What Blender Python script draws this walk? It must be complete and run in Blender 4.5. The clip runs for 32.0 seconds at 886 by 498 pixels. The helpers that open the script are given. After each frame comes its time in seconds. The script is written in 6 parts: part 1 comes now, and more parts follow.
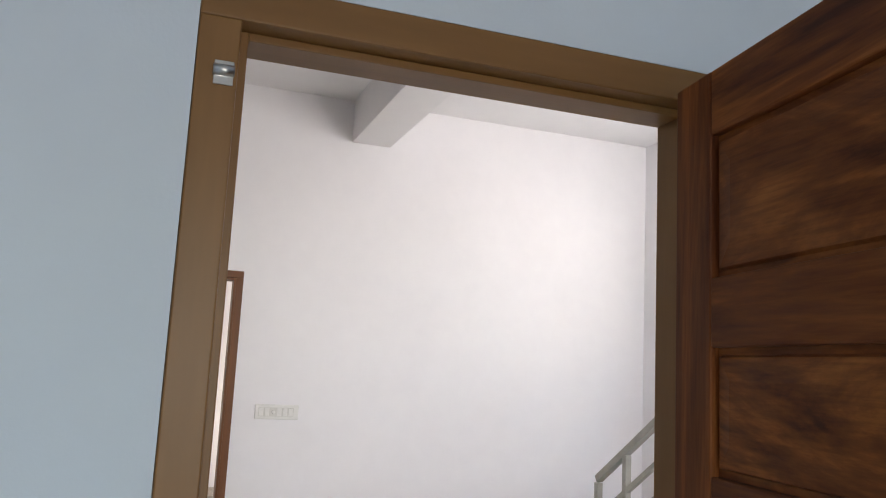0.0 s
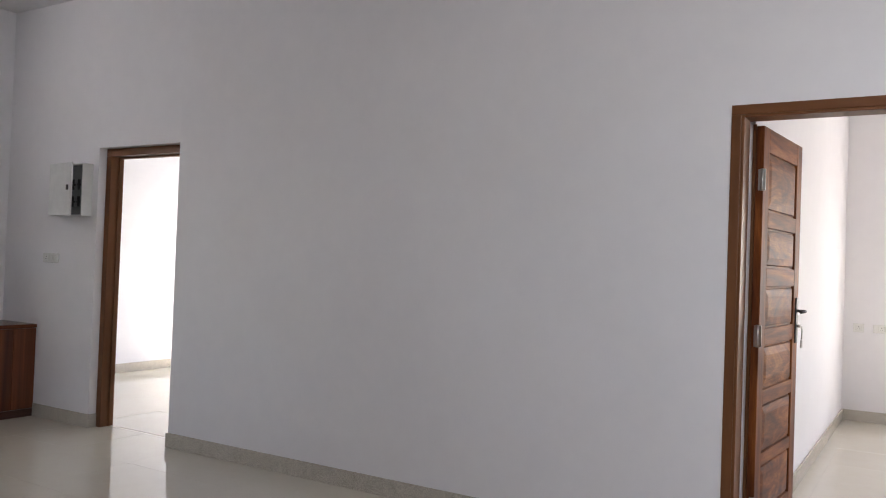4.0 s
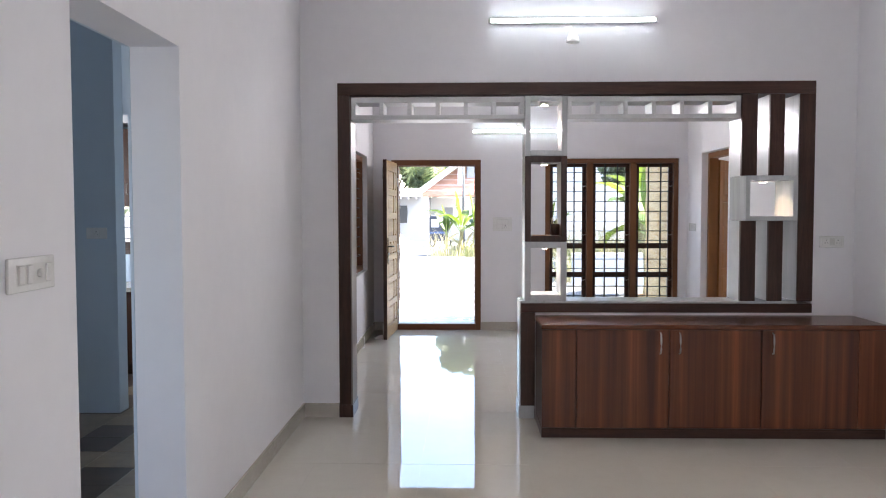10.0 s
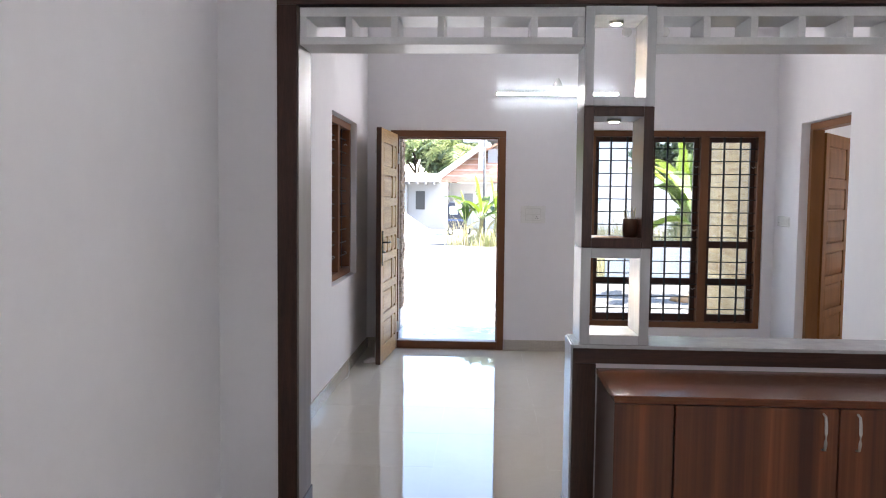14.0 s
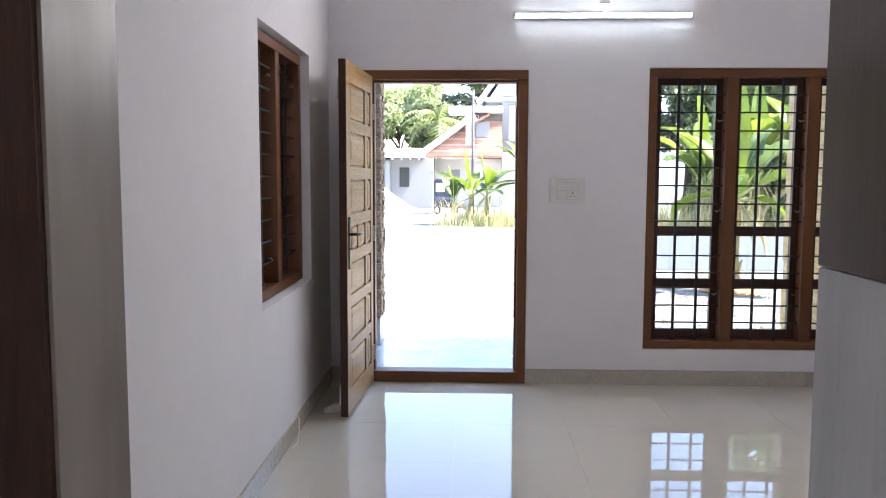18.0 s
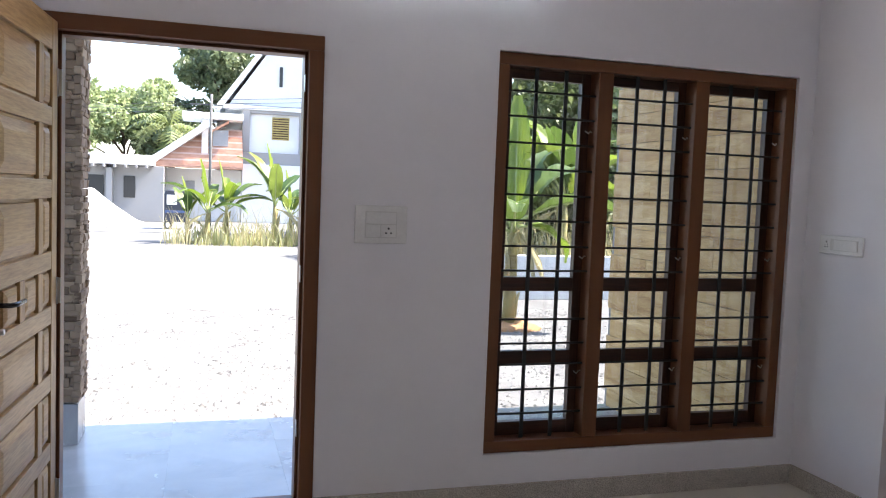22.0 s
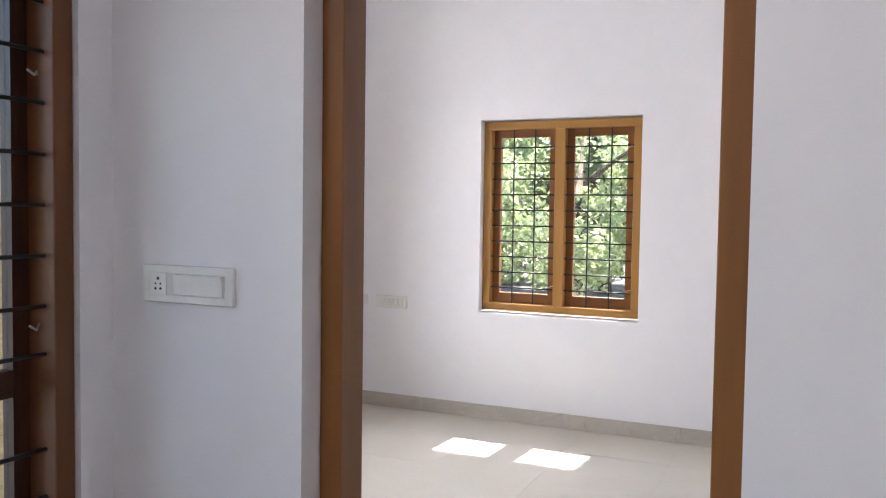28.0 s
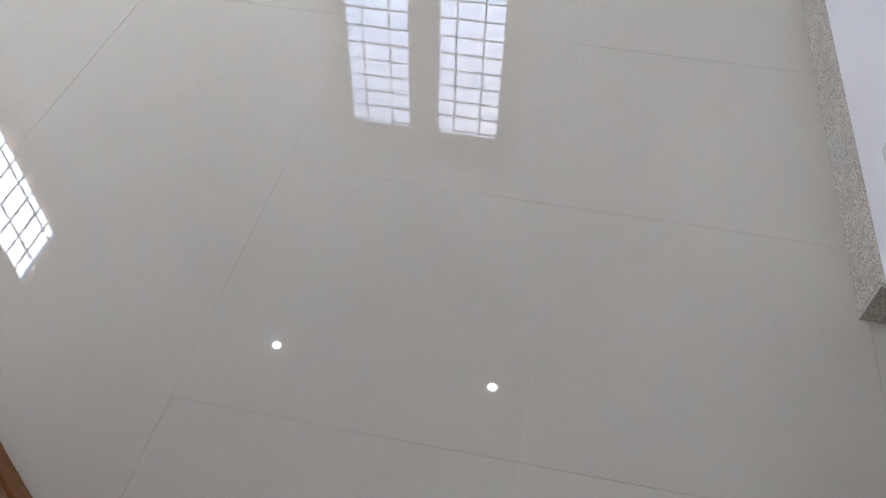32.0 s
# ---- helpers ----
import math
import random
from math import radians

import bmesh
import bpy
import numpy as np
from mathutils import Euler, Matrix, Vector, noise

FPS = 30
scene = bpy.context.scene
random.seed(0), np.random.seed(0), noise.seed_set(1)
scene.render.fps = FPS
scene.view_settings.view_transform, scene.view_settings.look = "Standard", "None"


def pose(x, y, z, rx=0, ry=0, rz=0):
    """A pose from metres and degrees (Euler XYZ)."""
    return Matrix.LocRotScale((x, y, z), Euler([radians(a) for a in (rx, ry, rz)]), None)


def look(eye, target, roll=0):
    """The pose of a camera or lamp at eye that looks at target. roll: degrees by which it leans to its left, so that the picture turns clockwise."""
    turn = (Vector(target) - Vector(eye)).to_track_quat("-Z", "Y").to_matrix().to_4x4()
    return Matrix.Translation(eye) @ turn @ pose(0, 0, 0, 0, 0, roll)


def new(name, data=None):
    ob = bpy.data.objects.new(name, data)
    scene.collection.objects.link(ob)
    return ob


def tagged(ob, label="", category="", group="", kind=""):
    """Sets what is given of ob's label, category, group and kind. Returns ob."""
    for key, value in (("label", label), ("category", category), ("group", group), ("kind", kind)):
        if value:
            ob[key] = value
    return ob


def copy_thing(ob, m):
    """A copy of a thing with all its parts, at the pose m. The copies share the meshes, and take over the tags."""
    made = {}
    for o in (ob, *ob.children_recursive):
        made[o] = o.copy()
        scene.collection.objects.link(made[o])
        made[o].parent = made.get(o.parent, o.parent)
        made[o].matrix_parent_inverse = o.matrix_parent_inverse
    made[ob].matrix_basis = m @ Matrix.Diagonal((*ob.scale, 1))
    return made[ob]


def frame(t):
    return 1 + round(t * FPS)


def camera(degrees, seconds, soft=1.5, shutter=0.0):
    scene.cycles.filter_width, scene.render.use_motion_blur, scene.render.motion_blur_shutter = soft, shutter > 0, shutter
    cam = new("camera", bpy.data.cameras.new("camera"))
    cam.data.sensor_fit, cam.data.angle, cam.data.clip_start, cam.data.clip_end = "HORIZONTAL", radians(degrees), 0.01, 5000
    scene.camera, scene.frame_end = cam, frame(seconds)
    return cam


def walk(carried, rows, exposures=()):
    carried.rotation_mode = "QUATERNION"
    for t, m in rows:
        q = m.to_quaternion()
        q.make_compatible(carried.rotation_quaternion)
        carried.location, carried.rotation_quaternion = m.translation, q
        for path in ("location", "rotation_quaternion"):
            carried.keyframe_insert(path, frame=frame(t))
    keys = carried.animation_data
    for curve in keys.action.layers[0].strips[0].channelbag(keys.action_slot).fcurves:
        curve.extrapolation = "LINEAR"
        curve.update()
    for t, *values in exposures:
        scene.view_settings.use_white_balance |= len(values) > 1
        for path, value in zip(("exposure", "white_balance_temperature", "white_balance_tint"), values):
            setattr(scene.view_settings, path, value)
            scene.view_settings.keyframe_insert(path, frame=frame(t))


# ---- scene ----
cam = camera(57.7, 32.0, 1.1)
PATH = [
    (0.0, (-1.941, -0.563, 1.57), (-0.073, -1.211, 1.865), 2.9),
    (0.5, (-1.752, -0.609, 1.577), (0.154, -1.141, 1.868), 2.2),
    (1.0, (-1.54, -0.686, 1.474), (0.389, -1.162, 1.704), 0.7),
    (1.5, (-1.322, -0.822, 1.42), (0.651, -1.081, 1.612), 0.7),
    (2.0, (-1.134, -0.838, 1.407), (0.857, -0.946, 1.559), 1.0),
    (2.5, (-0.977, -0.844, 1.403), (1.02, -0.831, 1.526), 1.5),
    (3.0, (-0.85, -0.859, 1.394), (1.124, -0.548, 1.475), 1.3),
    (3.5, (-0.759, -0.948, 1.371), (1.066, -0.132, 1.436), 2.0),
    (4.0, (-0.632, -0.944, 1.342), (1.072, 0.103, 1.377), 2.1),
    (4.5, (-0.495, -0.87, 1.34), (1.058, 0.39, 1.348), 2.7),
    (6.5, (-0.093, -0.793, 1.499), (0.565, 1.089, 1.341), 1.7),
    (7.0, (-0.042, -0.729, 1.475), (0.389, 1.217, 1.309), 1.1),
    (7.5, (0.089, -0.687, 1.466), (0.152, 1.304, 1.285), -0.0),
    (8.0, (0.23, -0.643, 1.474), (0.214, 1.349, 1.294), -0.0),
    (8.5, (0.274, -0.443, 1.475), (0.294, 1.552, 1.337), 0.4),
    (9.0, (0.291, -0.292, 1.478), (0.383, 1.704, 1.394), 0.4),
    (9.5, (0.381, -0.111, 1.489), (0.419, 1.887, 1.403), -0.1),
    (10.0, (0.487, 0.051, 1.47), (0.434, 2.048, 1.374), -0.1),
    (10.5, (0.513, 0.307, 1.492), (0.468, 2.304, 1.392), -0.3),
    (11.0, (0.562, 0.55, 1.479), (0.527, 2.547, 1.374), -0.1),
    (11.5, (0.648, 0.821, 1.497), (0.616, 2.818, 1.387), 0.8),
    (12.0, (0.634, 1.116, 1.478), (0.62, 3.113, 1.368), 1.7),
    (12.5, (0.582, 1.394, 1.471), (0.575, 3.391, 1.357), 1.3),
    (13.0, (0.593, 1.678, 1.482), (0.512, 3.672, 1.361), 0.9),
    (13.5, (0.564, 1.956, 1.471), (0.453, 3.949, 1.345), 1.0),
    (14.0, (0.499, 2.247, 1.46), (0.396, 4.24, 1.33), 0.6),
    (14.5, (0.508, 2.555, 1.464), (0.4, 4.547, 1.327), 0.0),
    (15.0, (0.48, 2.817, 1.447), (0.379, 4.809, 1.301), 0.3),
    (15.5, (0.41, 3.098, 1.466), (0.325, 5.09, 1.31), 0.0),
    (17.5, (0.357, 4.274, 1.42), (0.276, 6.264, 1.241), -0.0),
    (18, (0.305, 4.546, 1.405), (0.241, 6.536, 1.22), 0.2),
    (18.5, (0.195, 4.78, 1.442), (0.161, 6.771, 1.261), 0.2),
    (19, (0.176, 4.991, 1.432), (0.16, 6.984, 1.264), -0.4),
    (19.5, (0.138, 5.23, 1.444), (0.163, 7.226, 1.32), -0.6),
    (20, (0.111, 5.472, 1.44), (0.153, 7.469, 1.333), -0.4),
    (20.5, (0.104, 5.702, 1.419), (0.146, 7.698, 1.299), 1.2),
    (21, (0.155, 5.968, 1.424), (0.225, 7.963, 1.302), 1.3),
    (21.5, (0.21, 6.167, 1.432), (0.391, 8.154, 1.297), 2.0),
    (22.0, (0.209, 6.455, 1.441), (0.783, 8.366, 1.306), 2.2),
    (22.5, (0.351, 6.565, 1.421), (1.211, 8.366, 1.298), 1.8),
    (23.0, (0.578, 6.651, 1.46), (1.574, 8.38, 1.326), 1.6),
    (23.5, (0.61, 6.816, 1.445), (1.801, 8.417, 1.317), 1.6),
    (24.0, (0.603, 7.023, 1.453), (2.073, 8.372, 1.322), 2.0),
    (24.5, (0.696, 7.155, 1.459), (2.29, 8.356, 1.324), 1.9),
    (25.0, (0.854, 7.279, 1.483), (2.483, 8.434, 1.375), 0.8),
    (25.5, (0.989, 7.458, 1.465), (2.627, 8.6, 1.368), 0.7),
    (26.0, (1.076, 7.681, 1.48), (2.834, 8.631, 1.398), 0.9),
    (26.5, (1.242, 7.818, 1.469), (3.042, 8.685, 1.385), 1.5),
    (28.5, (1.864, 8.426, 1.429), (3.695, 9.224, 1.321), 0.3),
    (29, (2.085, 8.534, 1.39), (3.936, 9.276, 1.232), 0.2),
    (29.5, (2.284, 8.675, 1.417), (4.193, 9.246, 1.242), 0.4),
    (30, (2.522, 8.76, 1.368), (4.448, 9.157, 1.005), 0.4),
    (30.5, (2.779, 8.75, 1.339), (4.582, 9.114, 0.554), 1.2),
    (31.0, (2.956, 8.826, 1.314), (4.65, 9.125, 0.293), 2.5),
    (31.5, (3.149, 8.945, 1.269), (4.629, 9.189, -0.053), 3.0),
    (32.0, (3.313, 9.002, 1.237), (4.623, 9.246, -0.254), 1.1),
]
EXPOSURES = [(0.0, 2.9, 7200, 13), (1.5, 2.72, 7000, 13), (3.0, 2.6, 6900, 13), (4.0, 2.85, 6700, 13), (4.6, 3.15, 6600, 13), (7.0, 3.3, 6500, 13), (10.0, 3.42, 6500, 13), (16.0, 3.28, 6500, 13),
             (19.5, 2.95, 6500, 13), (20.5, 2.72, 6500, 13), (22.0, 2.58, 6550, 14), (23.0, 3.05, 6550, 14), (24.5, 3.38, 6500, 13), (26.0, 3.25, 6500, 13), (28.5, 3.15, 6450, 13), (30.0, 2.95, 6400, 13),
             (30.9, 2.87, 6150, 11), (32.0, 2.86, 6150, 11)]
SKY, SUN = 0.13, 4.6
L_ROOM, L_HALL, L_STORE, L_SIDE, L_KIT, L_WORK, L_BED, L_SPOT = 3.2, 7.2, 6.4, 7.0, 1.1, 2.0, 9.5, 0.4
L_TUBES = (3.4, 1.6, 0.8)
TUBE = 4.0
walk(cam, [(t, look(eye, target, roll)) for t, eye, target, roll in PATH], EXPOSURES)

# ---- daylight ----
SUN_FROM = Vector((0.647, -0.045, 0.887)).normalized()
world = bpy.data.worlds.new("sky")
scene.world = world
world.use_nodes = True
wn = world.node_tree.nodes
sky = wn.new("ShaderNodeTexSky")
sky.sky_type = "NISHITA"
sky.sun_disc = False
sky.sun_elevation = math.asin(SUN_FROM.z)
sky.sun_rotation = math.atan2(SUN_FROM.x, SUN_FROM.y)
wn["Background"].inputs["Strength"].default_value = SKY
world.node_tree.links.new(sky.outputs[0], wn["Background"].inputs["Color"])
sun = new("sun", bpy.data.lights.new("sun", "SUN"))
sun.data.energy, sun.data.angle, sun.data.color = SUN, radians(0.5), (1.0, 0.95, 0.87)
sun.matrix_world = look(SUN_FROM * 60, (0, 0, 0))


def window_light(x, y, z, rz, w, h, watts, colour=(0.95, 0.975, 1.0)):
    """A lamp for the sky's light in an opening out of view; it shines along its local +y."""
    lamp = new("window_daylight", bpy.data.lights.new("window_daylight", "AREA"))
    lamp.data.shape, lamp.data.size, lamp.data.size_y = "RECTANGLE", w, h
    lamp.data.energy, lamp.data.color = watts, colour
    lamp.matrix_world = pose(x, y, z, 90, 0, rz)
    return lamp


# ---- materials ----
def nodes_of(name):
    m = bpy.data.materials.new(name)
    m.use_nodes = True
    n, l = m.node_tree.nodes, m.node_tree.links
    return m, n, l, n["Principled BSDF"]


def coords(n, l, scale=(1, 1, 1), spread=True):
    tc, mp = n.new("ShaderNodeTexCoord"), n.new("ShaderNodeMapping")
    mp.inputs["Scale"].default_value = scale
    if spread:
        info, mul, add = n.new("ShaderNodeObjectInfo"), n.new("ShaderNodeMath"), n.new("ShaderNodeVectorMath")
        mul.operation, mul.inputs[1].default_value = "MULTIPLY", 37.0
        l.new(info.outputs["Random"], mul.inputs[0])
        l.new(tc.outputs["Object"], add.inputs[0])
        l.new(mul.outputs[0], add.inputs[1])
        l.new(add.outputs[0], mp.inputs["Vector"])
    else:
        l.new(tc.outputs["Object"], mp.inputs["Vector"])
    return mp.outputs[0]


def noise_node(n, l, vec, scale, detail=4.0, rough=0.55, distort=0.0):
    t = n.new("ShaderNodeTexNoise")
    t.inputs["Scale"].default_value, t.inputs["Detail"].default_value = scale, detail
    t.inputs["Roughness"].default_value, t.inputs["Distortion"].default_value = rough, distort
    l.new(vec, t.inputs["Vector"])
    return t.outputs["Fac"]


def ramp(n, l, fac, stops):
    r = n.new("ShaderNodeValToRGB")
    while len(r.color_ramp.elements) < len(stops):
        r.color_ramp.elements.new(0.5)
    for e, (p, c) in zip(r.color_ramp.elements, stops):
        e.position, e.color = p, (*c, 1)
    l.new(fac, r.inputs[0])
    return r.outputs[0]


def bump(n, l, b, height, strength, distance=0.01):
    k = n.new("ShaderNodeBump")
    k.inputs["Strength"].default_value, k.inputs["Distance"].default_value = strength, distance
    l.new(height, k.inputs["Height"])
    l.new(k.outputs[0], b.inputs["Normal"])


def blend(n, l, fac, a, b, mode="MIX"):
    m = n.new("ShaderNodeMix")
    m.data_type, m.blend_type = "RGBA", mode
    if isinstance(fac, float):
        m.inputs[0].default_value = fac
    else:
        l.new(fac, m.inputs[0])
    l.new(a, m.inputs[6])
    l.new(b, m.inputs[7])
    return m.outputs[2]


def mixed(name, c1, c2, scale, rough, fine=40.0, relief=0.1, metal=0.0, spread=True, stretch=(1, 1, 1), spec=0.5):
    """A surface of two tones at one scale and fine relief at another."""
    m, n, l, b = nodes_of(name)
    v = coords(n, l, stretch, spread)
    broad, small = noise_node(n, l, v, scale, 3), noise_node(n, l, v, fine, 3)
    col = ramp(n, l, broad, [(0.35, c1), (0.68, c2)])
    tint = ramp(n, l, small, [(0.3, (0.94, 0.94, 0.94)), (0.7, (1, 1, 1))])
    l.new(blend(n, l, 1.0, col, tint, "MULTIPLY"), b.inputs["Base Color"])
    b.inputs["Roughness"].default_value, b.inputs["Metallic"].default_value = rough, metal
    b.inputs["Specular IOR Level"].default_value = spec
    bump(n, l, b, small, relief, 0.004)
    return m


def plaster(name, colour, rough=0.75):
    m, n, l, b = nodes_of(name)
    v = coords(n, l, (1, 1, 1), False)
    broad, roller, grain = noise_node(n, l, v, 0.9, 3), noise_node(n, l, v, 9, 4), noise_node(n, l, v, 160, 2)
    lo = tuple(c * 0.96 for c in colour)
    col = ramp(n, l, broad, [(0.3, lo), (0.7, colour)])
    tint = ramp(n, l, roller, [(0.3, (0.975, 0.975, 0.98)), (0.7, (1, 1, 1))])
    l.new(blend(n, l, 1.0, col, tint, "MULTIPLY"), b.inputs["Base Color"])
    rr = ramp(n, l, roller, [(0.3, (rough - 0.06,) * 3), (0.7, (rough + 0.06,) * 3)])
    l.new(rr, b.inputs["Roughness"])
    b.inputs["Specular IOR Level"].default_value = 0.2
    bump(n, l, b, grain, 0.12, 0.002)
    return m


def timber(name, dark, mid, light, axis="z", rough=0.35, fig=1.0, coat=0.0, relief=0.12, swirl=0.0, spec=0.36):
    """Wood whose grain runs along one local axis; swirl bends the figure into cathedral curls."""
    m, n, l, b = nodes_of(name)
    st = {"x": (0.9, 13, 13), "y": (13, 0.9, 13), "z": (13, 13, 0.9)}[axis]
    v = coords(n, l, st)
    curl = coords(n, l, tuple(q ** (1.0 - 0.55 * swirl) * (1.0 + 0.9 * swirl) for q in st))
    body = noise_node(n, l, curl, 1.3 * fig, 5, 0.6, 1.6 + 1.8 * swirl)
    pores = noise_node(n, l, v, 16 * fig, 3, 0.6, 0.2)
    flat = coords(n, l, tuple(0.35 * s ** 0.5 for s in st))
    patch = noise_node(n, l, flat, 1.6, 2)
    col = ramp(n, l, body, [(0.28, dark), (0.5, mid), (0.72, light)])
    shade = ramp(n, l, pores, [(0.35, (0.72, 0.68, 0.64)), (0.6, (1, 1, 1))])
    wide = ramp(n, l, patch, [(0.3, (0.8, 0.77, 0.74)), (0.7, (1.0, 1.0, 1.0))])
    col = blend(n, l, 1.0, blend(n, l, 1.0, col, shade, "MULTIPLY"), wide, "MULTIPLY")
    l.new(col, b.inputs["Base Color"])
    b.inputs["Roughness"].default_value = rough
    b.inputs["Specular IOR Level"].default_value = spec
    b.inputs["Coat Weight"].default_value, b.inputs["Coat Roughness"].default_value = coat, 0.12
    bump(n, l, b, pores, relief, 0.002)
    return m


def laminate():
    """Walnut laminate with upright stripes of several browns."""
    m, n, l, b = nodes_of("walnut_laminate")
    v = coords(n, l, (1, 1, 0.02), False)
    w = noise_node(n, l, v, 15, 2, 0.5, 0.0)
    v2 = coords(n, l, (60, 60, 1.2), False)
    g = noise_node(n, l, v2, 1.5, 5, 0.6, 0.4)
    col = ramp(n, l, w, [(0.3, (0.065, 0.016, 0.007)), (0.46, (0.13, 0.035, 0.012)), (0.56, (0.175, 0.05, 0.017)), (0.72, (0.275, 0.085, 0.03))])
    sh = ramp(n, l, g, [(0.3, (0.7, 0.66, 0.62)), (0.65, (1, 1, 1))])
    l.new(blend(n, l, 1.0, col, sh, "MULTIPLY"), b.inputs["Base Color"])
    b.inputs["Roughness"].default_value = 0.3
    bump(n, l, b, g, 0.06, 0.001)
    return m


def polished_tile(name, c1, c2, rough=0.008, wave=0.0006, span=4.0):
    m, n, l, b = nodes_of(name)
    v = coords(n, l)
    cloud = noise_node(n, l, v, 2.2, 6, 0.6, 1.4)
    vein = noise_node(n, l, v, 7, 8, 0.65, 2.5)
    col = ramp(n, l, cloud, [(0.32, c1), (0.66, c2)])
    tint = ramp(n, l, vein, [(0.36, (0.985, 0.983, 0.978)), (0.5, (1, 1, 1))])
    info = n.new("ShaderNodeObjectInfo")
    each = ramp(n, l, info.outputs["Random"], [(0.0, (0.993, 0.992, 0.99)), (1.0, (1, 1, 1))])
    col = blend(n, l, 1.0, blend(n, l, 1.0, col, tint, "MULTIPLY"), each, "MULTIPLY")
    l.new(col, b.inputs["Base Color"])
    smear = noise_node(n, l, v, 3.5, 4)
    l.new(ramp(n, l, smear, [(0.3, (rough * 0.6,) * 3), (0.75, (rough * 1.7,) * 3)]), b.inputs["Roughness"])
    b.inputs["IOR"].default_value = 1.56
    ripple = noise_node(n, l, v, span, 3)
    bump(n, l, b, ripple, wave, 0.02)
    return m


def granite(name, base):
    m, n, l, b = nodes_of(name)
    v = coords(n, l)
    speck, cloud = noise_node(n, l, v, 220, 3, 0.7), noise_node(n, l, v, 18, 4)
    col = ramp(n, l, speck, [(0.36, tuple(c * 0.62 for c in base)), (0.5, base), (0.64, tuple(min(1, c * 1.35) for c in base))])
    tint = ramp(n, l, cloud, [(0.3, (0.86, 0.85, 0.83)), (0.7, (1, 1, 1))])
    l.new(blend(n, l, 1.0, col, tint, "MULTIPLY"), b.inputs["Base Color"])
    b.inputs["Roughness"].default_value = 0.22
    return m


def glass(name, tint=(1, 1, 1), rise=4.0, base=0.045):
    m, n, l, b = nodes_of(name)
    tr, gl, mx = n.new("ShaderNodeBsdfTransparent"), n.new("ShaderNodeBsdfGlossy"), n.new("ShaderNodeMixShader")
    lw, pw, sc = n.new("ShaderNodeLayerWeight"), n.new("ShaderNodeMath"), n.new("ShaderNodeMath")
    lw.inputs["Blend"].default_value = 0.5
    pw.operation, pw.inputs[1].default_value = "POWER", rise
    sc.operation, sc.inputs[1].default_value, sc.inputs[2].default_value = "MULTIPLY_ADD", 0.9, base
    l.new(lw.outputs["Facing"], pw.inputs[0])
    l.new(pw.outputs[0], sc.inputs[0])
    tr.inputs["Color"].default_value = (*tint, 1)
    gl.inputs["Roughness"].default_value = 0.01
    l.new(sc.outputs[0], mx.inputs[0])
    l.new(tr.outputs[0], mx.inputs[1])
    l.new(gl.outputs[0], mx.inputs[2])
    l.new(mx.outputs[0], n["Material Output"].inputs["Surface"])
    return m


def glow(name, colour, strength):
    m, n, l, b = nodes_of(name)
    b.inputs["Base Color"].default_value = (*colour, 1)
    b.inputs["Emission Color"].default_value = (*colour, 1)
    b.inputs["Emission Strength"].default_value = strength
    return m


def plain(name, colour, rough=0.4, metal=0.0):
    return mixed(name, tuple(c * 0.93 for c in colour), colour, 12, rough, 90, 0.04, metal)


def foliage(name, c1, c2, scale=3.0, whole=False):
    """Leaf material; whole: one tone for each leaf object, else one for each leaf of a joined crown."""
    m, n, l, b = nodes_of(name)
    pick = n.new("ShaderNodeObjectInfo").outputs["Random"] if whole else n.new("ShaderNodeNewGeometry").outputs["Random Per Island"]
    v = coords(n, l)
    col = ramp(n, l, pick, [(0.0, c1), (1.0, c2)])
    patch = ramp(n, l, noise_node(n, l, v, scale, 3), [(0.3, (0.6, 0.62, 0.55)), (0.7, (1.0, 1.0, 1.0))])
    col = blend(n, l, 1.0, col, patch, "MULTIPLY")
    l.new(col, b.inputs["Base Color"])
    b.inputs["Roughness"].default_value = 0.45
    tl, mx = n.new("ShaderNodeBsdfTranslucent"), n.new("ShaderNodeMixShader")
    l.new(col, tl.inputs["Color"])
    mx.inputs[0].default_value = 0.4
    l.new(b.outputs[0], mx.inputs[1])
    l.new(tl.outputs[0], mx.inputs[2])
    l.new(mx.outputs[0], n["Material Output"].inputs["Surface"])
    return m


WALL = plaster("white_wall_paint", (0.845, 0.83, 0.85))
BLUE_WALL = plaster("pale_blue_wall_plaster", (0.62, 0.70, 0.77))
CEIL = plaster("white_ceiling_paint", (0.83, 0.82, 0.83), 0.75)
# blue-grey tint stands for the shade on the white boundary wall
BOUND_WALL = plaster("shade_tinted_white_paint", (0.50, 0.525, 0.55), 0.8)
OUT_WALL = plaster("white_outdoor_paint", (0.72, 0.72, 0.71), 0.8)
GREY_WALL = plaster("grey_cement_render", (0.3, 0.3, 0.3), 0.85)
TILE = polished_tile("cream_vitrified_tile", (0.60, 0.562, 0.482), (0.62, 0.585, 0.505))
HALL_TILE = polished_tile("cream_vitrified_hall_tile", (0.60, 0.562, 0.482), (0.62, 0.585, 0.505), 0.008, 0.0055, 8.0)
GROUT = mixed("pale_grout", (0.62, 0.58, 0.49), (0.74, 0.70, 0.61), 2.5, 0.35)
SKIRT = granite("speckled_skirting_tile", (0.53, 0.49, 0.43))
PORCH_TILE = polished_tile("grey_porch_tile", (0.30, 0.31, 0.32), (0.36, 0.37, 0.38), 0.2, 0.01)
K_DARK = mixed("dark_brown_floor_tile", (0.075, 0.05, 0.036), (0.11, 0.075, 0.05), 8, 0.3)
K_LIGHT = mixed("tan_floor_tile", (0.28, 0.21, 0.14), (0.36, 0.27, 0.18), 8, 0.3)
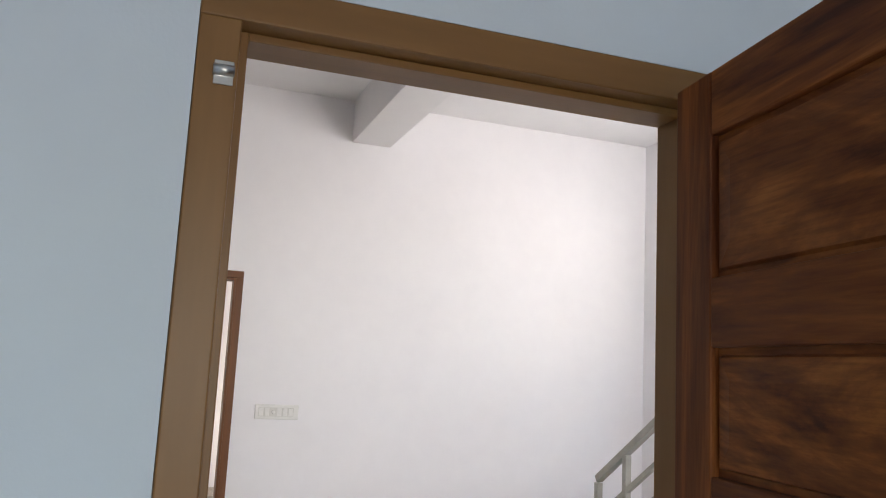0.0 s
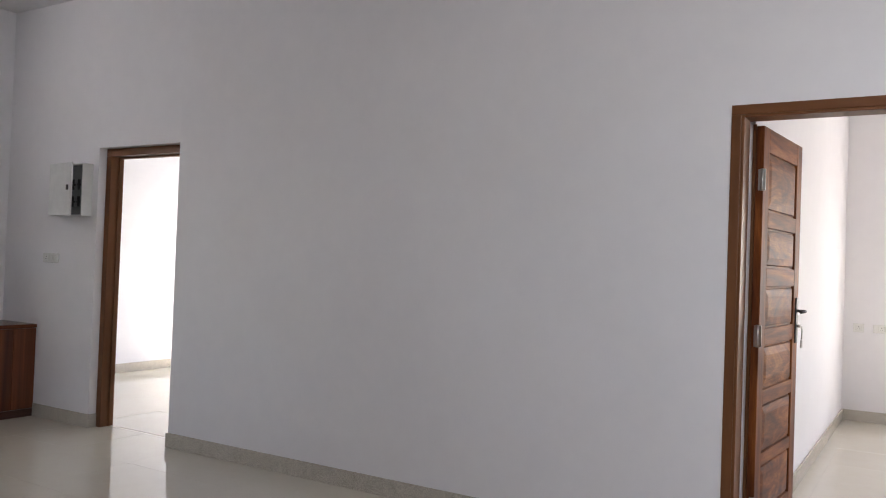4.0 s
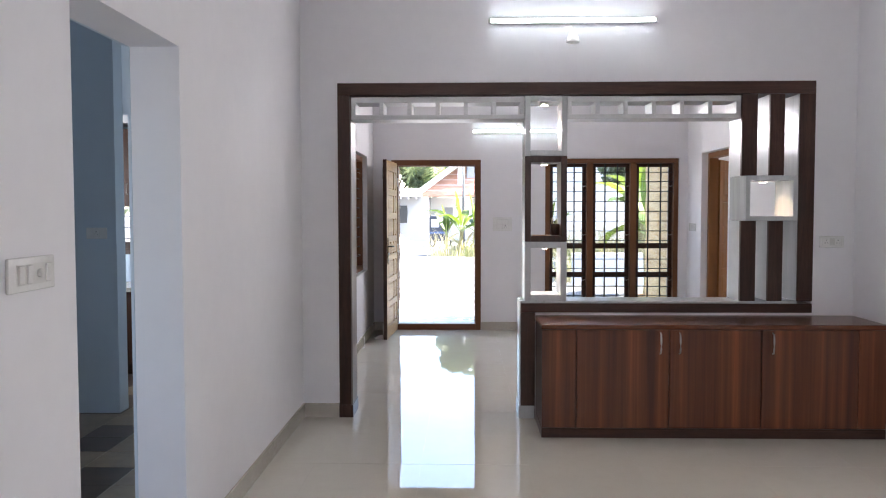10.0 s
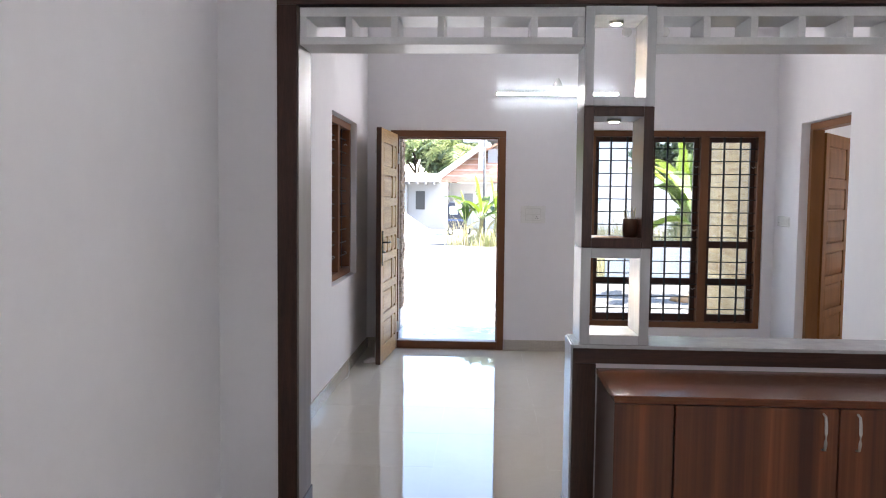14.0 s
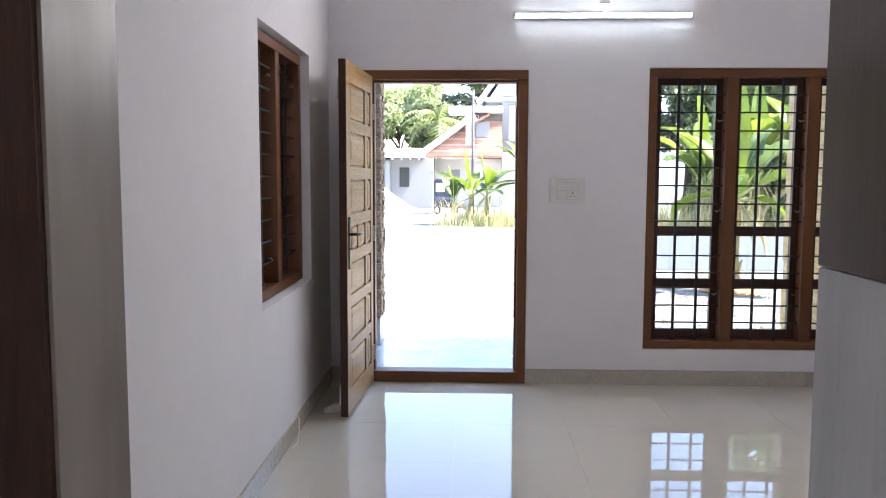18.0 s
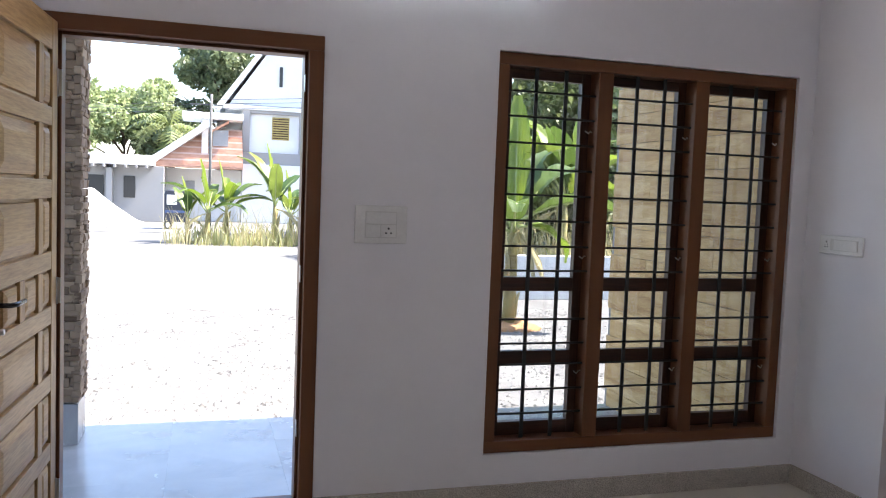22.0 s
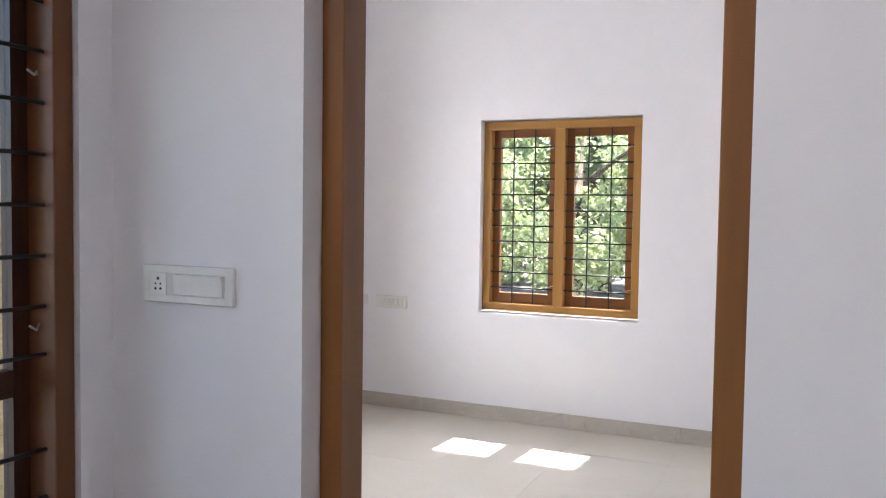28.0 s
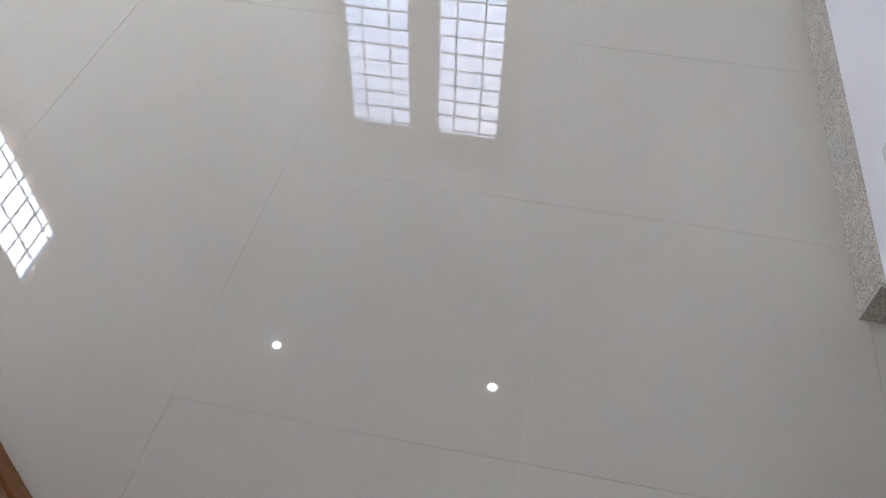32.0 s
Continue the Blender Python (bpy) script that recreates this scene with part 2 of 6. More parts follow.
TEAK_PANEL = timber("figured_teak_panel", (0.055, 0.013, 0.005), (0.21, 0.062, 0.015), (0.42, 0.15, 0.038), "x", 0.55, 0.7, 0.0, 0.12, 1.0, 0.2)
TEAK_Z = timber("teak_upright", (0.062, 0.015, 0.005), (0.20, 0.057, 0.014), (0.38, 0.13, 0.034), "z", 0.58, 0.6, 0.0, 0.12, 0.25, 0.2)
TEAK_X = timber("teak_level", (0.062, 0.015, 0.005), (0.20, 0.057, 0.014), (0.38, 0.13, 0.034), "x", 0.58, 0.6, 0.0, 0.12, 0.25, 0.2)
CAB_Z = timber("golden_teak_upright", (0.10, 0.036, 0.009), (0.21, 0.082, 0.021), (0.31, 0.135, 0.038), "z", 0.3, 0.5)
CAB_Y = timber("golden_teak_level", (0.10, 0.036, 0.009), (0.21, 0.082, 0.021), (0.31, 0.135, 0.038), "y", 0.3, 0.5)
CAB_RED = timber("red_brown_teak", (0.06, 0.021, 0.009), (0.11, 0.04, 0.016), (0.16, 0.062, 0.026), "z", 0.3, 0.5)
CAB_PALE = mixed("pale_cabinet_laminate", (0.27, 0.235, 0.20), (0.33, 0.29, 0.25), 3, 0.4, 40, 0.03)
HONEY_Z = timber("honey_wood_upright", (0.38, 0.22, 0.09), (0.52, 0.33, 0.145), (0.60, 0.41, 0.20), "z", 0.38, 0.8)
HONEY_X = timber("honey_wood_level", (0.38, 0.22, 0.09), (0.52, 0.33, 0.145), (0.60, 0.41, 0.20), "x", 0.38, 0.8)
FRAME_Z = mixed("golden_brown_enamel_upright", (0.20, 0.097, 0.03), (0.25, 0.125, 0.042), 2.5, 0.42, 14, 0.05, 0.0, True, (5, 5, 0.5), 0.36)
FRAME_X = mixed("golden_brown_enamel_level", (0.20, 0.097, 0.03), (0.25, 0.125, 0.042), 2.5, 0.42, 14, 0.05, 0.0, True, (0.5, 5, 5), 0.36)
MID_Z = mixed("orange_brown_enamel_upright", (0.20, 0.078, 0.022), (0.26, 0.105, 0.03), 2.5, 0.42, 14, 0.05, 0.0, True, (5, 5, 0.5), 0.36)
MID_X = mixed("orange_brown_enamel_level", (0.20, 0.078, 0.022), (0.26, 0.105, 0.03), 2.5, 0.42, 14, 0.05, 0.0, True, (0.5, 5, 5), 0.36)
GOLD_Z = mixed("golden_enamel_upright", (0.36, 0.175, 0.045), (0.44, 0.225, 0.062), 2.5, 0.4, 14, 0.05, 0.0, True, (5, 5, 0.5), 0.36)
GOLD_X = mixed("golden_enamel_level", (0.36, 0.175, 0.045), (0.44, 0.225, 0.062), 2.5, 0.4, 14, 0.05, 0.0, True, (0.5, 5, 5), 0.36)
RED_Z = mixed("red_brown_enamel_upright", (0.135, 0.05, 0.017), (0.18, 0.068, 0.024), 2.5, 0.42, 14, 0.05, 0.0, True, (5, 5, 0.5), 0.36)
RED_X = mixed("red_brown_enamel_level", (0.135, 0.05, 0.017), (0.18, 0.068, 0.024), 2.5, 0.42, 14, 0.05, 0.0, True, (0.5, 5, 5), 0.36)
LEAF_BROWN = mixed("orange_brown_door_wood", (0.20, 0.078, 0.022), (0.27, 0.11, 0.032), 2.5, 0.7, 14, 0.05, 0.0, True, (5, 5, 0.5), 0.12)
SASH_Z = timber("dark_sash_upright", (0.034, 0.012, 0.006), (0.058, 0.021, 0.010), (0.085, 0.032, 0.015), "z", 0.4)
SASH_X = timber("dark_sash_level", (0.034, 0.012, 0.006), (0.058, 0.021, 0.010), (0.085, 0.032, 0.015), "x", 0.4)
WENGE_Z = timber("dark_brown_laminate_upright", (0.04, 0.016, 0.011), (0.062, 0.026, 0.018), (0.085, 0.037, 0.026), "z", 0.32, 1.4, 0.0, 0.04)
WENGE_X = timber("dark_brown_laminate_level", (0.04, 0.016, 0.011), (0.062, 0.026, 0.018), (0.085, 0.037, 0.026), "x", 0.32, 1.4, 0.0, 0.04)
WALNUT = laminate()
WALNUT_TOP = timber("walnut_laminate_top", (0.11, 0.036, 0.017), (0.17, 0.058, 0.027), (0.24, 0.09, 0.042), "x", 0.22, 0.8)
GLOSS_GREY = mixed("pale_grey_gloss_laminate", (0.50, 0.51, 0.52), (0.60, 0.61, 0.62), 2.2, 0.24, 14, 0.01, 0.0, True, (5, 5, 0.6))
LINING = mixed("taupe_laminate", (0.145, 0.105, 0.09), (0.27, 0.228, 0.205), 1.6, 0.44, 9, 0.02, 0.0, True, (3, 3, 0.7))
WHITE_LAM = plain("white_laminate", (0.72, 0.72, 0.72), 0.3)
PLASTIC = plain("white_plastic", (0.84, 0.83, 0.81), 0.15)
DARK_CHROME = plain("dark_chrome", (0.05, 0.045, 0.045), 0.22, 0.7)
# grey that puts the shade of the gaps around the keys into colour
GAP_SHADE = plain("key_gap_shade", (0.68, 0.67, 0.64), 0.5)
BLACK = plain("black_plastic", (0.02, 0.02, 0.02), 0.4)
STEEL = mixed("brushed_steel", (0.5, 0.5, 0.49), (0.62, 0.62, 0.6), 6, 0.3, 80, 0.05, 1.0)
IRON = mixed("black_painted_iron", (0.012, 0.014, 0.016), (0.022, 0.024, 0.026), 20, 0.45, 90, 0.1)
RAIL_PAINT = mixed("grey_rail_primer", (0.33, 0.325, 0.29), (0.41, 0.40, 0.36), 10, 0.42, 90, 0.06)
DB_WHITE = plain("white_enamel", (0.74, 0.75, 0.74), 0.35)
DB_GREY = plain("grey_breaker_plastic", (0.3, 0.31, 0.32), 0.5)
PANE = glass("window_glass")
TINTED = glass("tinted_window_glass", (0.88, 0.895, 0.90))
CAB_PANE = glass("cabinet_glass", (0.82, 0.84, 0.83), 2.0, 0.11)
TUBE_GLOW = glow("lit_tube", (0.80, 0.94, 1.0), TUBE)
SPOT_GLOW = glow("lit_spot", (1.0, 0.93, 0.8), 5.0)
GRAVEL = mixed("pale_gravel", (0.10, 0.098, 0.094), (0.17, 0.165, 0.157), 2.0, 0.9, 45, 0.8, 0.0, False)
STONE = mixed("gravel_stone", (0.09, 0.087, 0.083), (0.28, 0.272, 0.262), 3.0, 0.85, 40, 0.3)
EARTH = mixed("orange_earth", (0.28, 0.14, 0.06), (0.42, 0.24, 0.11), 5.0, 0.95, 30, 0.7)
CLAD = timber("wood_look_wall_tile", (0.45, 0.25, 0.09), (0.70, 0.48, 0.205), (0.86, 0.65, 0.35), "y", 0.5, 0.6, 0.0, 0.08)
CLAD_STONE = mixed("brown_cladding_stone", (0.12, 0.075, 0.045), (0.34, 0.25, 0.17), 2.2, 0.85, 30, 0.6)
LEAF_BANANA = foliage("banana_leaf", (0.055, 0.11, 0.024), (0.19, 0.25, 0.05), 1.5, True)
LEAF_YOUNG = foliage("young_banana_leaf", (0.17, 0.25, 0.03), (0.25, 0.32, 0.045), 1.5, True)
LEAF_RIB = plain("pale_leaf_rib", (0.36, 0.42, 0.16), 0.5)
POLE_GREY = mixed("weathered_pole_concrete", (0.09, 0.09, 0.088), (0.15, 0.148, 0.142), 6.0, 0.9, 30, 0.3)
# paler copy of the roof tile for the light lines of the courses
ROOF_PALE = mixed("pale_lit_roof_tile", (0.56, 0.42, 0.36), (0.66, 0.52, 0.45), 3, 0.8, 20, 0.3)
SAND = mixed("grey_sand", (0.42, 0.41, 0.40), (0.56, 0.55, 0.53), 1.2, 0.95, 40, 0.4)
LEAF_LIGHT = foliage("light_tree_leaf", (0.13, 0.175, 0.065), (0.28, 0.32, 0.13), 0.6)
LEAF_BRIGHT = foliage("bright_tree_leaf", (0.21, 0.28, 0.12), (0.46, 0.51, 0.28), 0.8)
LEAF_WEED = foliage("weed_leaf", (0.32, 0.34, 0.13), (0.62, 0.58, 0.34), 0.9)
LEAF_DARK = foliage("dark_tree_leaf", (0.11, 0.15, 0.08), (0.24, 0.28, 0.15), 0.5)
LEAF_DRY = foliage("dry_stem", (0.46, 0.39, 0.21), (0.66, 0.59, 0.36), 1.0)
BARK = mixed("bark", (0.05, 0.036, 0.024), (0.12, 0.09, 0.06), 4.0, 0.9, 20, 0.5)
BANANA_STEM = mixed("banana_stem", (0.22, 0.17, 0.07), (0.36, 0.32, 0.13), 4, 0.7, 25, 0.3)
ROOF_RED = mixed("red_roof_tile", (0.44, 0.24, 0.17), (0.56, 0.34, 0.25), 3, 0.8, 20, 0.3)


# ---- building blocks ----
def box(bm, a, b):
    v = [bm.verts.new((x, y, z)) for x in (a[0], b[0]) for y in (a[1], b[1]) for z in (a[2], b[2])]
    for q in ((0, 1, 3, 2), (4, 6, 7, 5), (0, 4, 5, 1), (2, 3, 7, 6), (0, 2, 6, 4), (1, 5, 7, 3)):
        bm.faces.new([v[i] for i in q])
    return v


def rod(bm, p, q, r, n=8, r2=None):
    p, q = Vector(p), Vector(q)
    m = (q - p).to_track_quat("Z", "Y").to_matrix()
    rings = []
    for c, k in ((p, r), (q, r if r2 is None else r2)):
        rings.append([bm.verts.new(c + m @ Vector((k * math.cos(6.28318 * i / n), k * math.sin(6.28318 * i / n), 0))) for i in range(n)])
    for i in range(n):
        f = bm.faces.new((rings[0][i], rings[0][(i + 1) % n], rings[1][(i + 1) % n], rings[1][i]))
        f.smooth = True
    bm.faces.new(rings[0][::-1])
    bm.faces.new(rings[1])


def pipe(bm, pts, r, n=8):
    pts = [Vector(p) for p in pts]
    rings = []
    for i, p in enumerate(pts):
        d = (pts[min(i + 1, len(pts) - 1)] - pts[max(i - 1, 0)]).normalized()
        m = d.to_track_quat("Z", "Y").to_matrix()
        k = r[i] if isinstance(r, (list, tuple)) else r
        rings.append([bm.verts.new(p + m @ Vector((k * math.cos(6.28318 * j / n), k * math.sin(6.28318 * j / n), 0))) for j in range(n)])
    for a, b in zip(rings, rings[1:]):
        for j in range(n):
            f = bm.faces.new((a[j], a[(j + 1) % n], b[(j + 1) % n], b[j]))
            f.smooth = True
    bm.faces.new(rings[0][::-1])
    bm.faces.new(rings[-1])


def lathe(bm, profile, centre=(0, 0, 0), n=20):
    c = Vector(centre)
    rings = [[bm.verts.new(c + Vector((r * math.cos(6.28318 * i / n), r * math.sin(6.28318 * i / n), z))) for i in range(n)] for r, z in profile]
    for a, b in zip(rings, rings[1:]):
        for i in range(n):
            f = bm.faces.new((a[i], a[(i + 1) % n], b[(i + 1) % n], b[i]))
            f.smooth = True
    bm.faces.new(rings[0][::-1])
    bm.faces.new(rings[-1])


def prism(bm, outline, axis, lo, hi):
    """A flat outline of (u, v) drawn out along one axis."""
    put = {"x": lambda u, v, w: (w, u, v), "y": lambda u, v, w: (u, w, v), "z": lambda u, v, w: (u, v, w)}[axis]
    a = [bm.verts.new(put(u, v, lo)) for u, v in outline]
    b = [bm.verts.new(put(u, v, hi)) for u, v in outline]
    n = len(a)
    bm.faces.new(a)
    bm.faces.new(b[::-1])
    for i in range(n):
        bm.faces.new((a[i], b[i], b[(i + 1) % n], a[(i + 1) % n]))
    bmesh.ops.recalc_face_normals(bm, faces=bm.faces[:])


def bevel(bm, w, seg=2):
    bmesh.ops.bevel(bm, geom=bm.edges[:], offset=w, segments=seg, affect="EDGES", profile=0.5, clamp_overlap=True)
    return bm


def part(name, bm, material, parent=None, label=""):
    me = bpy.data.meshes.new(name)
    bm.to_mesh(me)
    bm.free()
    me.materials.append(material)
    ob = new(name, me)
    if parent is not None:
        ob.parent = parent
    if label:
        ob["label"] = label
    return ob


def block(name, a, b, material, parent=None, edge=0.004, label="", seg=2):
    bm = bmesh.new()
    box(bm, [min(p, q) for p, q in zip(a, b)], [max(p, q) for p, q in zip(a, b)])
    if edge:
        bevel(bm, edge, seg)
    return part(name, bm, material, parent, label)


def thing(name, m, label, category, group="", kind=""):
    ob = new(name)
    ob.empty_display_size = 0.1
    ob.matrix_world = m
    return tagged(ob, label, category, group, kind)


def setting(ob, label="", category=""):
    return tagged(ob, label, category, kind="structure")


def wall_along(axis, name, lo, hi, a, b, z0, z1, holes, material, label, category="wall"):
    """A wall from lo to hi in thickness that runs from a to b, with openings (a0, a1, z0, z1) through it."""
    bm = bmesh.new()
    cuts = sorted({a, b, *[h[0] for h in holes], *[h[1] for h in holes]})
    for p, q in zip(cuts, cuts[1:]):
        gaps = sorted((h[2], h[3]) for h in holes if h[0] <= p and h[1] >= q)
        z = z0
        for g0, g1 in [*gaps, (z1, z1)]:
            if g0 - z > 0.001:
                box(bm, (lo, p, z) if axis == "y" else (p, lo, z), (hi, q, g0) if axis == "y" else (q, hi, g0))
            z = g1
    bmesh.ops.remove_doubles(bm, verts=bm.verts[:], dist=0.0005)
    return setting(part(name, bm, material), label, category)


# ---- openings: frames, doors, windows ----
def door_frame(m, w, h, depth, face, mats, label, sill=False, rebate=(0.0, 0.62)):
    """Jambs and head; local x across, y through the wall, z up. face: width of the timber seen from the front."""
    z, x = mats
    d = thing("door_frame", m, label, "door frame", kind="structure")
    block("jamb", (0, 0, 0), (face, depth, h - face), z, d, 0.003)
    block("jamb", (w - face, 0, 0), (w, depth, h - face), z, d, 0.003)
    block("head", (0, 0, h - face), (w, depth, h), x, d, 0.003)
    if rebate:
        a, b = depth * rebate[0] + 0.0005, depth * rebate[1] - 0.0005
        block("stop", (face, a, 0.002), (face + 0.014, b, h - face - 0.001), z, d, 0.002)
        block("stop", (w - face - 0.014, a, 0.002), (w - face, b, h - face - 0.001), z, d, 0.002)
        block("stop", (face + 0.0142, a + 0.0005, h - face - 0.014), (w - face - 0.0142, b - 0.0005, h - face - 0.0005), x, d, 0.002)
    if sill:
        block("threshold", (face, 0.01, 0), (w - face, depth - 0.01, 0.075), x, d, 0.004)
    return d


def raised(bm, x0, x1, z0, z1, t):
    """A panel sunk in its frame: a groove all round, a step and a raised field with sloping edges, on both faces."""
    box(bm, (x0 - 0.015, -t * 0.1, z0 - 0.015), (x1 + 0.015, t * 0.1, z1 + 0.015))
    i = min(0.05, (x1 - x0) * 0.25, (z1 - z0) * 0.25)
    for s in (-1, 1):
        rings = []
        for inset, y in ((0.009, 0.1), (0.013, 0.3), (i, 0.45)):
            rings.append([bm.verts.new((x, s * t * y, z)) for x, z in ((x0 + inset, z0 + inset), (x1 - inset, z0 + inset), (x1 - inset, z1 - inset), (x0 + inset, z1 - inset))])
        bm.faces.new(rings[-1] if s < 0 else rings[-1][::-1])
        for lo, hi in zip(rings, rings[1:]):
            for k in range(4):
                q = (lo[k], lo[(k + 1) % 4], hi[(k + 1) % 4], hi[k])
                bm.faces.new(q if s < 0 else q[::-1])


def hinge(parent, x, y, z):
    bm = bmesh.new()
    box(bm, (x - 0.002, y - 0.017, z - 0.05), (x + 0.002, y + 0.017, z + 0.05))
    rod(bm, (x, y, z - 0.052), (x, y, z + 0.052), 0.007, 8)
    return part("hinge", bm, STEEL, parent, "steel butt hinge")


def lever(parent, x, z, t, side, mat, reach=-1, tall=0.12):
    """A handle plate with a lever and a key cylinder."""
    bm = bmesh.new()
    y = side * t / 2
    box(bm, (x - 0.02, min(y, y + side * 0.008), z - tall), (x + 0.02, max(y, y + side * 0.008), z + tall))
    bevel(bm, 0.003, 2)
    plate = part("handle_plate", bm, mat, parent, "dark metal handle plate")
    bm = bmesh.new()
    pipe(bm, [(x, y, z + 0.05), (x, y + side * 0.045, z + 0.05), (x + reach * 0.03, y + side * 0.055, z + 0.05), (x + reach * 0.12, y + side * 0.052, z + 0.048)], 0.008, 8)
    part("lever", bm, mat, plate)
    bm = bmesh.new()
    rod(bm, (x, y + side * 0.006, z - 0.03), (x, y + side * 0.028, z - 0.03), 0.009, 10)
    part("lock_cylinder", bm, STEEL, plate)
    return plate


def panel_door(name, m, w, h, t, rows, splits, mats, label, base=0.0):
    """A panelled leaf. rows: (z0, z1) of the panels; splits: for each row the x pairs of its panels."""
    mz, mx, mp = mats
    d = thing(name, m, label, "door", kind="structure")
    left, right = min(p[0] for s in splits for p in s), max(p[1] for s in splits for p in s)
    block("stile", (0, -t / 2, base), (left, t / 2, h), mz, d, 0.003)
    block("stile", (right, -t / 2, base), (w, t / 2, h), mz, d, 0.003)
    edges = [base, *[z for r in rows for z in r], h]
    for z0, z1 in zip(edges[::2], edges[1::2]):
        block("rail", (left + 0.0005, -t / 2 + 0.0005, z0 + 0.0005), (right - 0.0005, t / 2 - 0.0005, z1 - 0.0005), mx, d, 0.003)
    for (z0, z1), s in zip(rows, splits):
        for (a, b), (c, e) in zip(s, s[1:]):
            block("muntin", (b, -t / 2 + 0.001, z0), (c, t / 2 - 0.001, z1), mz, d, 0.002)
        for a, b in s:
            bm = bmesh.new()
            raised(bm, a + 0.001, b - 0.001, z0 + 0.001, z1 - 0.001, t)
            part("panel", bm, mp, d)
    return d


def casement(name, m, w, h, n, label, rods, rails, mats, sash_mats, depth=0.10, face=0.052, mull=0.07, stile=0.05, panes=None, flat=0.009):
    """A barred casement window; local x across, y outwards, z up. rods: heights of the level bars; rails: heights of the sash rails."""
    fz, fx = mats
    sz, sx = sash_mats
    d = thing(name, m, label, "window", kind="structure")
    block("jamb", (0, 0, face), (face, depth, h - face), fz, d, 0.004)
    block("jamb", (w - face, 0, face), (w, depth, h - face), fz, d, 0.004)
    block("head", (0, 0, h - face), (w, depth, h), fx, d, 0.004)
    block("sill", (0, 0, 0), (w, depth, face), fx, d, 0.004)
    bay = (w - 2 * face - (n - 1) * mull) / n
    for i in range(n):
        x0 = face + i * (bay + mull)
        x1 = x0 + bay
        if i:
            block("mullion", (x0 - mull, 0, face), (x0, depth, h - face), fz, d, 0.004)
        for r in rods:
            bm = bmesh.new()
            rod(bm, (x0 - 0.004, 0.035, r), (x1 + 0.004, 0.035, r), 0.0056, 6)
            part("bar", bm, IRON, d)
        for k in (1, 2):
            bm = bmesh.new()
            x = x0 + bay * k / 3
            box(bm, (x - flat, 0.0408, face - 0.003), (x + flat, 0.0468, h - face + 0.003))
            part("bar", bm, IRON, d)
        y0, y1 = depth - 0.042, depth - 0.006
        bm = bmesh.new()
        g = 0.0006
        for a, b in (((x0 + g, y0, face + g), (x0 + stile, y1, h - face - g)), ((x1 - stile, y0, face + g), (x1 - g, y1, h - face - g))):
            box(bm, a, b)
        sash = part("sash", bm, sz, d, "dark brown wooden casement sash")
        for a, b in ((face + g, face + stile + 0.02), (h - face - stile, h - face - g)):
            block("rail", (x0 + stile, y0 + 0.0005, a), (x1 - stile, y1 - 0.0005, b), sx, sash, 0.002)
        for r in rails:
            block("rail", (x0 + stile, y0 + 0.0005, r - 0.033), (x1 - stile, y1 - 0.0005, r + 0.033), sx, sash, 0.002)
        levels = [face + stile + 0.02, *[q for r in rails for q in (r - 0.033, r + 0.033)], h - face - stile]
        for a, b in zip(levels[::2], levels[1::2]):
            p = block("pane", (x0 + stile, (y0 + y1) / 2 - 0.002, a), (x1 - stile, (y0 + y1) / 2 + 0.002, b), panes or PANE, sash, 0)
            p.visible_shadow = False
        for r in (0.2, 0.5, 0.82) if h > 1.5 else (0.14, 0.86):
            bm = bmesh.new()
            z = h * r
            pipe(bm, [(x1 - 0.004, 0.05, z), (x1 - 0.02, 0.03, z + 0.004), (x1 - 0.035, 0.02, z - 0.008), (x1 - 0.05, 0.026, z + 0.004)], 0.003, 6)
            part("hook", bm, STEEL, d, "bent steel window hook")
    return d


def switch_plate(m, w, h, keys, label, wide=()):
    """A wall plate; local x across, y into the room, z up, centred. keys: (kind, x, w) of its modules."""
    d = thing("switch_plate", m, label, "switch")
    bm = bmesh.new()
    box(bm, (-w / 2, 0, -h / 2), (w / 2, 0.011, h / 2))
    bevel(bm, 0.004, 3)
    part("plate", bm, PLASTIC, d)
    lo, hi = min(x - k / 2 for _, x, k in keys), max(x + k / 2 for _, x, k in keys)
    # grey backing gives the key gaps their shade by colour
    block("surround", (lo - 0.003, 0.0105, -h * 0.27 - 0.003), (hi + 0.003, 0.0118, h * 0.27 + 0.003), GAP_SHADE, d, 0)
    for kind, x, kw in keys:
        if kind == "key":
            bm = bmesh.new()
            a, b = (x - kw / 2 + 0.0015, 0.0105, -h * 0.27), (x + kw / 2 - 0.0015, 0.015, h * 0.27)
            v = box(bm, a, b)
            for k in v:
                if k.co.y > 0.012 and k.co.z > 0:
                    k.co.y += 0.003
            bevel(bm, 0.0012, 1)
            part("rocker", bm, PLASTIC, d)
        elif kind == "knob":
            bm = bmesh.new()
            rod(bm, (x, 0.0105, 0), (x, 0.024, 0), 0.012, 14, 0.010)
            part("regulator_knob", bm, PLASTIC, d)
        else:
            s = block("socket", (x - kw / 2, 0.0105, -h * 0.3), (x + kw / 2, 0.0135, h * 0.3), PLASTIC, d, 0.001)
            # black discs put the dark of the pin holes into colour
            pins = ((0, 0.011, 0.0035), (-0.009, -0.007, 0.0026), (0.009, -0.007, 0.0026))
            for u, v, r in pins if kind == "socket" else ((0, 0.013, 0.0042), (-0.008, 0.0, 0.0026), (0.008, 0.0, 0.0026), (-0.008, -0.012, 0.0036), (0.008, -0.012, 0.0036)):
                bm = bmesh.new()
                rod(bm, (x + u, 0.013, v), (x + u, 0.0142, v), r, 8)
                part("pin_hole", bm, BLACK, s)
    return d


